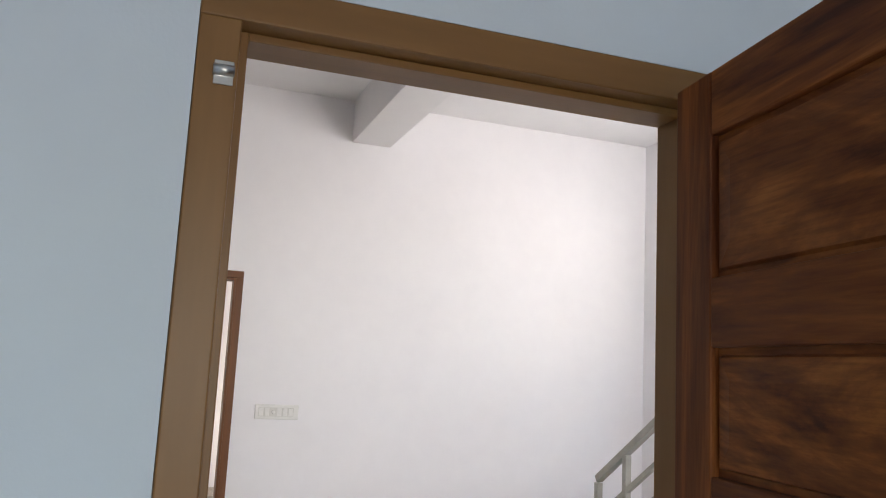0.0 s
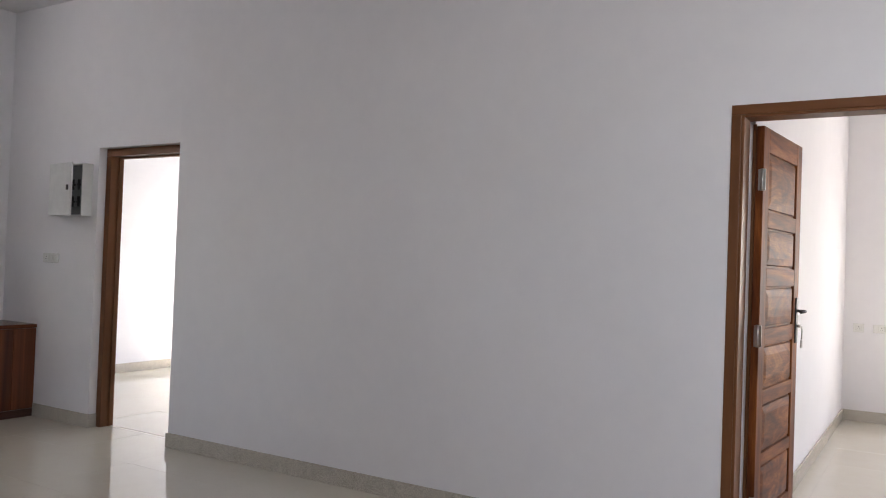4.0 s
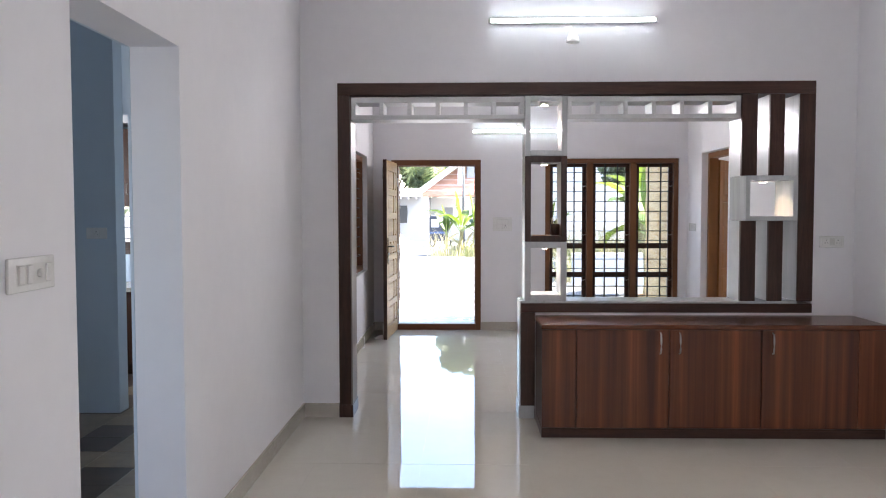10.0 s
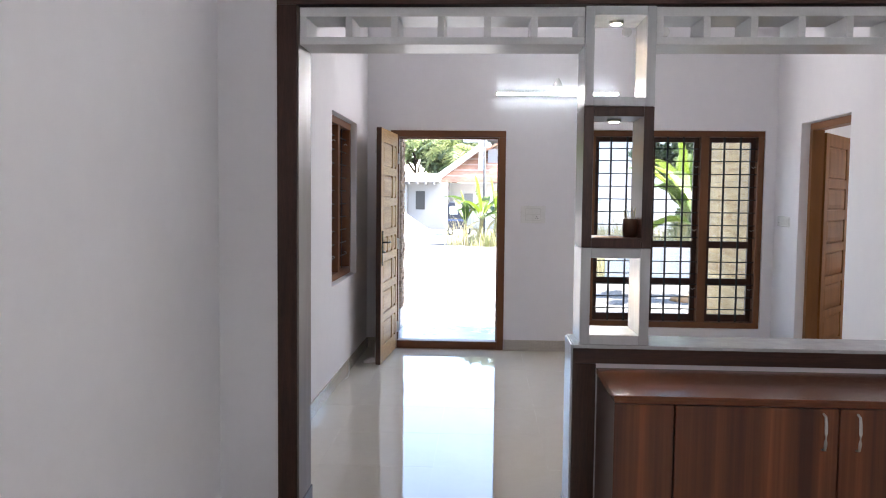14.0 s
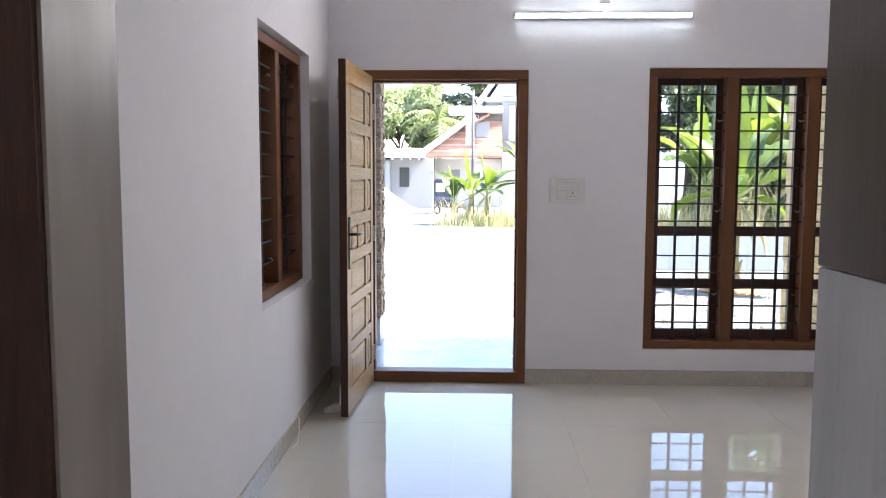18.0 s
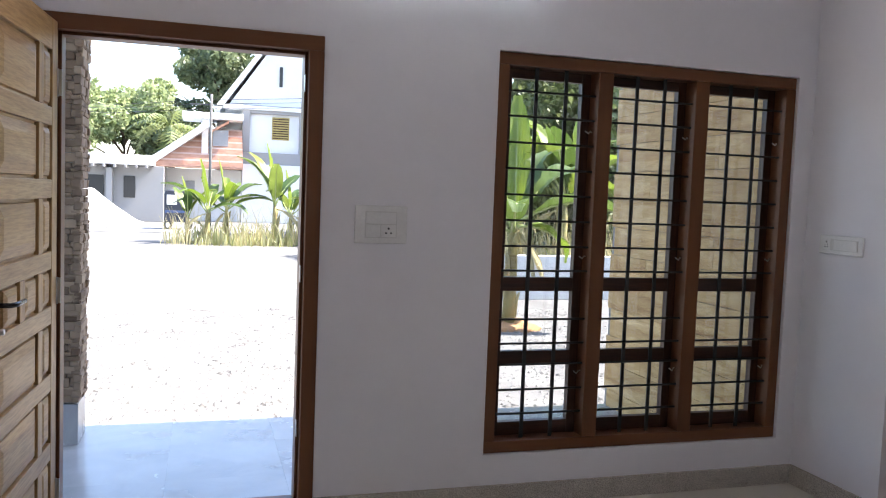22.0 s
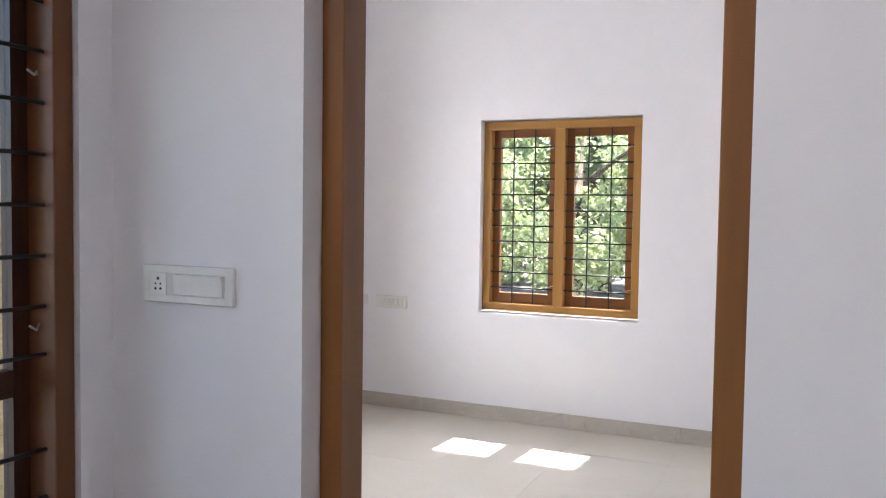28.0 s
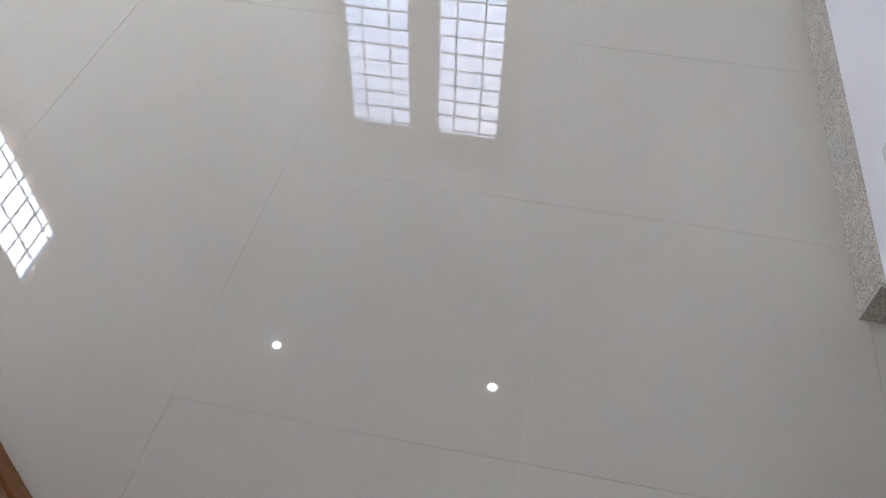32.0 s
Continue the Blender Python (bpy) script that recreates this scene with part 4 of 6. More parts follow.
cab = thing("sideboard", pose(0.985, 5.20, 0), "long low sideboard of striped walnut laminate beside the divider", "sideboard")
CW = 3.186 - 0.985
# carcass darker than the doors, so its colour gives the seams their shade
block("carcass", (0.004, 0.022, 0.06), (CW - 0.004, 0.486, 0.705), WENGE_X, cab, 0.002)
block("plinth", (0.0, 0.004, 0), (CW, 0.45, 0.062), WENGE_X, cab, 0.003, "red-brown plinth")
block("top", (0.0, -0.003, 0.706), (CW, 0.487, 0.735), WALNUT_TOP, cab, 0.004, "polished walnut laminate top")
cols = [(0.002, 0.219), (0.225, 0.812), (0.818, 1.398), (1.404, 2.011), (2.017, CW - 0.002)]
for i, (a, b) in enumerate(cols):
    dr = block("door" if 0 < i < 4 else "side_panel", (a, 0.002 if 0 < i < 4 else 0.004, 0.066), (b, 0.021, 0.702), WALNUT, cab, 0.002)
    hx = {1: 0.757, 2: 0.879, 3: 1.469}.get(i)
    if hx:
        bm = bmesh.new()
        pipe(bm, [(hx, 0.003, 0.55), (hx, -0.02, 0.556), (hx, -0.026, 0.585), (hx, -0.027, 0.62), (hx, -0.024, 0.655), (hx, -0.018, 0.678), (hx, 0.003, 0.684)], [0.004, 0.005, 0.006, 0.006, 0.006, 0.005, 0.004], 8)
        part("handle", bm, STEEL, dr, "slim curved chrome handle")

# ---- crockery cabinet with glass doors ----
cro = thing("crockery_cabinet", pose(-0.66, 0.145, 0), "teak crockery cabinet with two glass doors on a curved base", "cabinet")
TOPZ, B0, DEP, LEN = 2.16, 0.972, 0.335, 1.022
block("back", (0.002, 0, B0), (0.014, LEN, TOPZ), CAB_PALE, cro, 0.001, "pale laminate back")
block("side", (0.014, 0, B0), (DEP - 0.03, 0.022, TOPZ), TEAK_Z, cro, 0.002)
block("side", (0.014, LEN - 0.022, B0), (DEP - 0.03, LEN, TOPZ), TEAK_Z, cro, 0.002)
block("bottom", (0.014, 0.022, B0), (DEP - 0.03, LEN - 0.022, B0 + 0.022), TEAK_X, cro, 0.002)
block("roof", (0.014, 0.022, TOPZ - 0.022), (DEP - 0.03, LEN - 0.022, TOPZ), TEAK_X, cro, 0.002)
for z in (1.345, 1.75):
    block("shelf", (0.016, 0.024, z), (DEP - 0.075, LEN - 0.024, z + 0.02), CAB_PALE, cro, 0.002)
for a, b in (((DEP - 0.03, -0.004, B0 - 0.004), (DEP + 0.004, LEN + 0.004, B0 + 0.062)), ((DEP - 0.03, -0.004, TOPZ - 0.062), (DEP + 0.004, LEN + 0.004, TOPZ + 0.004))):
    block("rail", a, b, CAB_RED, cro, 0.008)
for y0, y1 in ((-0.004, 0.066), (0.934, LEN + 0.004)):
    block("stile", (DEP - 0.03, y0, B0 + 0.0625), (DEP + 0.003, y1, TOPZ - 0.0625), CAB_RED, cro, 0.008)
for y0, y1, hy, hz, out in ((0.070, 0.499, 0.452, 1.533, 0.015), (0.506, 0.929, 0.548, 1.463, 0.005)):
    z0, z1, s = B0 + 0.067, TOPZ - 0.067, 0.074
    f = DEP + out
    dr = block("door", (f - 0.032, y0, z0), (f, y0 + s, z1), CAB_Z, cro, 0.005)
    block("stile", (f - 0.032, y1 - s, z0), (f, y1, z1), CAB_Z, dr, 0.005)
    block("rail", (f - 0.032, y0 + s, z0), (f - 0.0005, y1 - s, z0 + s), CAB_Y, dr, 0.005)
    block("rail", (f - 0.032, y0 + s, z1 - s), (f - 0.0005, y1 - s, z1), CAB_Y, dr, 0.005)
    p = block("pane", (f - 0.026, y0 + s - 0.006, z0 + s - 0.006), (f - 0.022, y1 - s + 0.006, z1 - s + 0.006), CAB_PANE, dr, 0)
    p.visible_shadow = False
    bm = bmesh.new()
    pipe(bm, [(f, hy, hz - 0.05), (f + 0.016, hy, hz - 0.049), (f + 0.032, hy, hz - 0.045), (f + 0.037, hy, hz - 0.036), (f + 0.039, hy, hz), (f + 0.037, hy, hz + 0.036), (f + 0.032, hy, hz + 0.045), (f + 0.016, hy, hz + 0.049), (f, hy, hz + 0.05)],
         [0.0055, 0.005, 0.0046, 0.0044, 0.0046, 0.0044, 0.0046, 0.005, 0.0055], 10)
    part("handle", bm, STEEL, dr, "polished steel bow handle")
    for k in (-0.06, 0.06):
        block("handle_foot", (f - 0.0005, hy - 0.008, hz + k - 0.013), (f + 0.005, hy + 0.008, hz + k + 0.013), STEEL, dr, 0.002)
bm = bmesh.new()
outline = [(0.20, 0.965), (0.845, 0.965), (0.86, 0.945), (0.90, 0.895), (0.95, 0.845), (1.0, 0.80), (1.05, 0.752), (1.09, 0.70), (1.105, 0.62), (1.105, 0.03), (-0.08, 0.03), (-0.08, 0.62), (-0.065, 0.70), (-0.02, 0.76), (0.04, 0.81), (0.11, 0.87), (0.17, 0.93)]
prism(bm, outline, "x", 0.014, 0.30)
part("bracket_base", bm, WENGE_Z, cro, "dark curved wooden base")
block("plinth", (0.014, -0.06, 0.0), (0.28, 1.085, 0.03), WENGE_X, cro, 0.002)

bm = bmesh.new()
lathe(bm, [(0.03, 0.0), (0.036, 0.03), (0.034, 0.08), (0.028, 0.078), (0.026, 0.01)], (0, 0, 0), 16)
holder = thing("brush_pot", pose(1.135, 5.80, 1.2925), "small dark wooden pot with dry brushes on the shelf", "pot")
part("cup", bm, WENGE_Z, holder)
for i in range(7):
    bm = bmesh.new()
    rod(bm, (0.004 * (i - 3), 0.003 * (i % 3), 0.015), (0.011 * (i - 3), 0.01 * (i % 3) - 0.01, 0.12 + 0.008 * (i % 2)), 0.002, 5)
    part("brush", bm, LEAF_DRY, holder)
# added sheet, its orange stands in for warm wood reflected on the shelf
tagged(block("paper_sheet", (0.965, 5.71, 1.2922), (1.09, 5.83, 1.2945), plain("orange_brown_reflection", (0.5, 0.27, 0.13), 0.6), None, 0.0005), "flat orange-brown sheet put for a reflection on the shelf", "sheet")

# ---- fixtures on the walls ----
switch_plate(pose(3.155, -1.30, 1.258, 0, 0, 90), 0.265, 0.09, [("key", -0.085, 0.03), ("key", -0.05, 0.03), ("key", -0.015, 0.03), ("knob", 0.02, 0.03), ("key", 0.06, 0.03), ("key", 0.095, 0.03)],
             "wide white plastic switch plate beside the door frame")
switch_plate(pose(3.19, 5.05, 1.27, 0, 0, 90), 0.2, 0.075, [("key", -0.06, 0.03), ("key", -0.02, 0.03), ("socket", 0.05, 0.045)], "white plastic switch plate under the fuse box")
switch_plate(pose(3.035, 5.70, 1.247, 0, 0, 180), 0.165, 0.08, [("socket", -0.04, 0.045), ("socket", 0.04, 0.045)], "white twin socket plate beside the divider")
switch_plate(pose(-0.66, 2.135, 1.305, 0, 0, -90), 0.225, 0.09, [("key", -0.075, 0.03), ("knob", -0.03, 0.03), ("key", 0.02, 0.03), ("key", 0.06, 0.03)], "white switch plate with a fan regulator beside the opening")
switch_plate(pose(3.19, 9.64, 1.268, 0, 0, 90), 0.277, 0.092, [("five", 0.088, 0.05), ("key", -0.035, 0.15)], "glossy white bell switch plate with a socket")
switch_plate(pose(6.945, 11.08, 0.787, 0, 0, 90), 0.255, 0.09, [("key", -0.08, 0.03), ("key", -0.04, 0.03), ("socket", 0.05, 0.045)], "white switch and socket plate low on the bedroom wall")
switch_plate(pose(6.945, 11.32, 0.795, 0, 0, 90), 0.075, 0.075, [("socket", 0, 0.045)], "single white socket plate low on the bedroom wall")
switch_plate(pose(4.63, 8.372, 1.30, 0, 0, 0), 0.16, 0.09, [("key", -0.04, 0.03), ("key", 0.0, 0.03), ("key", 0.04, 0.03)], "white switch plate on the bedroom side wall")
switch_plate(pose(4.615, 8.372, 0.245, 0, 0, 0), 0.085, 0.085, [("socket", 0, 0.045)], "single white socket just above the skirting")
switch_plate(pose(7.90, -0.33, 0.875, 0, 0, 90), 0.09, 0.08, [("socket", 0, 0.045)], "single white socket plate on the far wall")
switch_plate(pose(7.90, -0.57, 0.875, 0, 0, 90), 0.24, 0.075, [("key", -0.08, 0.03), ("key", -0.04, 0.03), ("socket", 0.05, 0.045)], "white switch plate on the far wall")
switch_plate(pose(-2.16, 5.78, 1.31, 0, 0, 180), 0.15, 0.08, [("socket", 0, 0.045)], "white socket plate on the kitchen wall")

tube_light(pose(1.233, 5.70, 2.775, 0, 0, 180), "lit tube light hanging on the wall above the divider", (-0.02, -0.155), L_TUBES[1])
tube_light(pose(1.158, 9.89, 2.425, 0, 0, 180), "lit tube light on the wall above the front door and window", (0.13, 0.06), L_TUBES[0])
tube_light(pose(2.06, -3.92, 2.42, 0, 0, 0), "lit tube light above the stair window", (0.13, 0.06), L_TUBES[2])

db = thing("fuse_box", pose(3.19, 4.565, 1.60, 0, 0, 90), "white metal fuse box on the wall with its door open", "fuse box")
BW = 0.40
bm = bmesh.new()
for a, b in (((0, 0, 0), (BW, 0.006, 0.40)), ((0, 0.006, 0), (0.008, 0.09, 0.40)), ((BW - 0.008, 0.006, 0), (BW, 0.09, 0.40)), ((0.008, 0.006, 0), (BW - 0.008, 0.09, 0.008)), ((0.008, 0.006, 0.392), (BW - 0.008, 0.09, 0.40))):
    box(bm, a, b)
part("case", bm, DB_WHITE, db)
block("cover_plate", (0.01, 0.03, 0.01), (BW - 0.01, 0.036, 0.39), DB_GREY, db, 0.002, "grey inner cover plate")
for z, n in ((0.07, 4), (0.2, 4)):
    block("breaker_rail", (0.02, 0.036, z + 0.02), (BW - 0.02, 0.042, z + 0.055), STEEL, db, 0.001)
    for i in range(n + 5):
        br = block("breaker", (0.03 + 0.037 * i, 0.0425, z), (0.064 + 0.037 * i, 0.062, z + 0.08), BLACK if i % 2 else DB_GREY, db, 0.002)
        block("toggle", (0.04 + 0.037 * i, 0.0622, z + 0.03), (0.054 + 0.037 * i, 0.072, z + 0.045), BLACK, br, 0.001)
lid = block("lid", (-0.385, -0.006, 0), (0, 0.006, 0.40), DB_WHITE, db, 0.003, "white enamelled lid standing open")
lid.matrix_local = pose(BW - 0.004, 0.098, 0, 0, 0, -10)
block("latch", (-0.345, 0.006, 0.19), (-0.31, 0.012, 0.23), BLACK, lid, 0.002)

# large plate by the front door: two rockers and a socket
fp = thing("switch_plate", pose(0.953, 9.89, 1.30, 0, 0, 180), "large white switch and socket plate by the front door", "switch")
block("plate", (-0.116, 0, -0.0825), (0.116, 0.011, 0.0825), PLASTIC, fp, 0.004)
# the same grey shades the gaps of the large plate
block("surround", (-0.07, 0.0105, -0.058), (0.072, 0.0118, 0.058), GAP_SHADE, fp, 0)
block("rocker", (-0.066, 0.0112, 0.004), (0.068, 0.016, 0.054), PLASTIC, fp, 0.0015)
block("rocker", (0.004, 0.0112, -0.054), (0.068, 0.016, 0.0), PLASTIC, fp, 0.0015)
so = block("socket", (-0.066, 0.0112, -0.054), (0.0, 0.014, 0.0), PLASTIC, fp, 0.001)
# holes shown by black discs on the solid socket
for u, v, rr in ((0, 0.011, 0.005), (-0.011, -0.009, 0.004), (0.011, -0.009, 0.004)):
    bm = bmesh.new()
    rod(bm, (-0.033 + u, 0.0138, -0.027 + v), (-0.033 + u, 0.0148, -0.027 + v), rr, 8)
    part("pin_hole", bm, BLACK, so)

# white cylinder lamps under the ceiling
lamp0 = None
for i in range(6):
    m = pose(2.89 - 0.487 * i, 5.615, H)
    if lamp0 is None:
        lamp0 = thing("ceiling_lamp", m, "short white cylinder lamp under the ceiling", "ceiling lamp", "cylinder lamps")
        bm = bmesh.new()
        lathe(bm, [(0.053, -0.275), (0.057, -0.271), (0.057, -0.006), (0.052, 0.0)], (0, 0, 0), 24)
        part("body", bm, PLASTIC, lamp0)
        bm = bmesh.new()
        lathe(bm, [(0.046, -0.277), (0.046, -0.2755)], (0, 0, 0), 20)
        part("reflector", bm, STEEL, lamp0, "grey reflector")
    else:
        copy_thing(lamp0, m)
dl = thing("downlight", pose(6.205, 10.677, H), "small lit round ceiling downlight", "downlight", "bedroom downlights")
bm = bmesh.new()
lathe(bm, [(0.034, -0.006), (0.038, -0.001)], (0, 0, 0), 24)
ring = part("rim", bm, PLASTIC, dl)
bm = bmesh.new()
lathe(bm, [(0.024, -0.0095), (0.024, -0.0065)], (0, 0, 0), 24)
part("lens", bm, glow("downlight_lens", (1.0, 0.97, 0.92), 30.0), ring, "lit white lens")
for x, y in ((6.18, 9.182), (4.6, 10.677), (4.6, 9.182)):
    copy_thing(dl, pose(x, y, H))

# small fittings of the front room
for x in (1.787, 1.958, 2.133):
    cap = thing("ceiling_rose", pose(x, 9.89, 2.999, 90, 0, 0), "round white plastic junction cap high on the wall", "junction cap", "wall caps")
    bm = bmesh.new()
    lathe(bm, [(0.045, 0.0), (0.045, 0.014), (0.04, 0.02), (0.014, 0.0215)], (0, 0, 0), 24)
    part("cover", bm, PLASTIC, cap)
for x, y, s in ((-0.625, 7.92, 1), (3.19, 8.0, -1)):
    hk = thing("wall_bracket", pose(x, y, 2.5, 0, 0, -90 * s), "small white bracket screwed high on the wall", "bracket")
    block("plate", (-0.025, 0.0, -0.02), (0.025, 0.006, 0.02), PLASTIC, hk, 0.002)
    bm = bmesh.new()
    pipe(bm, [(0, 0.005, 0), (0, 0.05, -0.004), (0, 0.075, 0.008), (0, 0.08, 0.026)], 0.006, 8)
    part("hook", bm, PLASTIC, hk)
ds = thing("door_stopper", pose(-0.50, 9.19, 0, 0, 0, 20), "small cream wedge holding the front door open", "door stopper")
bm = bmesh.new()
prism(bm, [(-0.05, 0.0), (0.05, 0.0), (0.05, 0.045), (0.02, 0.045), (-0.05, 0.012)], "y", -0.025, 0.025)
bevel(bm, 0.003, 1)
part("wedge", bm, PLASTIC, ds)
wr = thing("loose_wire", pose(-0.613, 8.74, 0), "thin white wire hanging down to the skirting", "wire")
bm = bmesh.new()
pipe(bm, [(0.002, 0.0, 0.11), (0.01, 0.01, 0.09), (0.014, -0.01, 0.05), (0.02, -0.05, 0.012), (0.03, -0.13, 0.004), (0.02, -0.22, 0.004)], 0.003, 6)
part("strand", bm, PLASTIC, wr)
fd = next(o for o in bpy.data.objects if o.name.startswith("door_frame") and abs(o.location.y - 9.88) < 0.01)
for z in (0.41, 1.08, 1.885):
    block("keeper", (1.012, 0.008, z - 0.035), (1.0165, 0.034, z + 0.035), STEEL, fd, 0.001, "small steel bolt keeper")

# ---- stairs ----
st = thing("staircase", pose(2.42, -3.92, 0), "plain concrete staircase along the wall", "staircase")
for i in range(11):
    block("step", (-0.25 * (i + 1), 0.003, 0.0005), (-0.25 * i - 0.0005, 0.84, 0.172 * (i + 1)), WALL, st, 0.003)
rl = thing("stair_railing", pose(2.36, -3.10, 0), "grey painted steel stair railing with square tubes", "railing")
SL = (1.668 - 0.99) / (2.361 - 1.295)


def tube_bar(bm, p, q, r):
    p, q = Vector(p), Vector(q)
    m = (q - p).to_track_quat("Z", "Y").to_matrix()
    ends = [[bm.verts.new(c + m @ Vector((sx * r, sy * r, 0))) for sx, sy in ((-1, -1), (1, -1), (1, 1), (-1, 1))] for c in (p, q)]
    for i in range(4):
        bm.faces.new((ends[0][i], ends[0][(i + 1) % 4], ends[1][(i + 1) % 4], ends[1][i]))
    bm.faces.new(ends[0][::-1])
    bm.faces.new(ends[1])


for k, (dz, r) in enumerate(((0.0, 0.02), (-0.19, 0.013), (-0.39, 0.013), (-0.585, 0.013))):
    bm = bmesh.new()
    z = 0.975 + dz
    x0 = 0.0 if k != 1 else -0.05
    tube_bar(bm, (x0, 0, z + (0 if k == 0 else 0.0)), (-2.45, 0, z + SL * 2.45), r)
    part("rail", bm, RAIL_PAINT, rl)
for x in (0.0, -0.30, -1.25, -2.2):
    bm = bmesh.new()
    i = max(0, int((-x + 0.06) / 0.25))
    top = 0.955 - SL * x
    box(bm, (x - 0.019, -0.019, 0.172 * (i + 1) if x < 0 else 0.172), (x + 0.019, 0.019, top))
    bevel(bm, 0.003, 1)
    part("post", bm, RAIL_PAINT, rl)

# ---- kitchen units ----
def kitchen_unit(m, w, depth, h, label, doors, top):
    d = thing("kitchen_cabinet", m, label, "cabinet")
    block("body", (0, 0.02, 0.0 if not top else 0.1), (w, depth, h), SASH_Z, d, 0.003)
    if top:
        block("plinth", (0, 0.06, 0), (w, depth, 0.0995), SASH_X, d, 0.002)
    n = doors
    for i in range(n):
        a, b = w * i / n + 0.004, w * (i + 1) / n - 0.004
        z0 = 0.004 if not top else 0.104
        dr = block("door", (a, 0.0, z0), (b, 0.0195, h - 0.004), SASH_Z, d, 0.003)
        bm = bmesh.new()
        box(bm, (a + 0.06, -0.008, z0 + 0.06), (b - 0.06, -0.0003, h - 0.064))
        bevel(bm, 0.006, 1)
        part("raised_panel", bm, SASH_Z, dr)
        bm = bmesh.new()
        x = b - 0.03 if i % 2 == 0 else a + 0.03
        z = h - 0.2 if top else 0.16
        pipe(bm, [(x, 0, z - 0.05), (x, -0.025, z - 0.04), (x, -0.025, z + 0.04), (x, 0, z + 0.05)], 0.004, 6)
        part("handle", bm, STEEL, dr)
    return d


kitchen_unit(pose(-3.18, 7.12, 0), 2.2, 0.56, 0.75, "dark brown wooden kitchen base cabinet", 4, True)
setting(block("worktop", (-3.195, 7.09, 0.7505), (-0.88, 7.695, 0.79), SKIRT, None, 0.004), "grey granite kitchen worktop", "worktop")
setting(block("loft_slab", (-3.195, 7.30, 2.27), (-0.88, 7.695, 2.34), CEIL, None, 0.004), "white concrete loft slab above the kitchen cabinets", "slab")
kitchen_unit(pose(-3.18, 7.35, 1.51), 2.2, 0.34, 0.71, "dark brown wooden kitchen wall cabinet", 4, False)
kitchen_unit(pose(-2.62, 3.2, 0, 0, 0, 90), 1.8, 0.56, 0.80, "dark brown wooden kitchen base cabinet", 3, True)
setting(block("worktop", (-3.195, 3.19, 0.8005), (-2.59, 5.01, 0.84), SKIRT, None, 0.004), "grey granite kitchen worktop", "worktop")
kitchen_unit(pose(-2.68, 3.2, 1.29, 0, 0, 90), 1.8, 0.5, 1.0, "dark brown wooden kitchen wall cabinet", 3, False)
bath = thing("washbasin", pose(5.0, 7.98, 0), "white ceramic washbasin on a pedestal in the dark bathroom", "washbasin")
bm = bmesh.new()
lathe(bm, [(0.07, 0.0), (0.06, 0.3), (0.08, 0.66), (0.2, 0.74), (0.24, 0.82), (0.23, 0.83), (0.18, 0.77), (0.02, 0.73)], (0, 0, 0), 20)
part("bowl", bm, PLASTIC, bath)

# ---- outdoors ----
GZ = -0.35
bm = bmesh.new()
box(bm, (-400, -400, GZ - 0.5), (400, 700, GZ))
setting(part("ground", bm, GRAVEL), "pale sunlit gravel and dust yard", "ground")
porch = setting(block("porch", (-0.9, 10.092, GZ), (3.14, 11.78, -0.085), GREY_WALL, None, 0.004), "grey tiled porch before the front door", "porch")
block("step", (-0.9, 11.78, GZ), (3.14, 12.05, -0.22), GREY_WALL, porch, 0.004)
setting(block("porch_roof", (-1.3, 10.092, 2.95), (3.1, 11.62, 3.1), CEIL, None, 0.01), "white concrete porch roof", "roof")
setting(block("roof_overhang", (7.147, 7.6, 3.31), (8.52, 12.2, 3.43), OUT_WALL, None, 0.005), "white concrete roof overhang above the window", "roof")
setting(block("clad_wall", (3.12, 10.095, GZ), (3.1545, 11.79, H), GREY_WALL, None, 0), "outer wall carrying wood-look tiles", "wall")
setting(block("clad_wall_end", (3.1545, 11.642, GZ), (7.145, 11.79, 0.70), OUT_WALL, None, 0), "white outer plinth wall", "wall")

# stone-clad pillar by the door
pil = thing("porch_pillar", pose(-0.715, 11.38, -0.085), "porch pillar clad with uneven brown ledge stones", "pillar")
block("core", (0.03, 0.03, 0), (0.235, 0.27, 2.4395), GREY_WALL, pil, 0)
block("cap", (0.0, 0.0, 2.44), (0.265, 0.30, 3.034), OUT_WALL, pil, 0.004, "white painted top of the pillar")
block("foot", (0.005, 0.005, 0), (0.26, 0.295, 0.25), PORCH_TILE, pil, 0.003, "dark tiled foot of the pillar")
rnd = random.Random(5)
STONES = []
for lx, ly, lz in ((0.13, 0.04, 0.045), (0.10, 0.045, 0.03), (0.16, 0.04, 0.055), (0.12, 0.05, 0.022)):
    bm = bmesh.new()
    v = box(bm, (0, 0, 0), (lx, ly, lz))
    bevel(bm, 0.005, 1)
    for q in bm.verts:
        q.co += Vector((rnd.uniform(-1, 1), rnd.uniform(-1, 1), rnd.uniform(-1, 1))) * 0.003
    me = bpy.data.meshes.new("stone")
    bm.to_mesh(me)
    bm.free()
    me.materials.append(CLAD_STONE)
    STONES.append((me, lx, lz))


def ledge_face(parent, m, width, z0, z1):
    """Courses of ledge stones on one upright face; local x along it."""
    z = z0
    while z < z1 - 0.03:
        me, lx, lz = rnd.choice(STONES)
        x = -rnd.uniform(0, 0.02)
        while x < width - 0.02:
            kind = rnd.choice([s for s in STONES if True])
            k = kind[0]
            w = min(kind[1], width - x)
            o = new("stone", k)
            o.parent = parent
            o.matrix_local = m @ Matrix.Translation((x, rnd.uniform(-0.014, 0.0), z)) @ Matrix.Diagonal((w / kind[1] * 0.985, 1, lz / kind[2] * 0.95, 1))
            x += w
        z += lz


ledge_face(pil, pose(0.0, 0.0, 0), 0.265, 0.26, 2.42)
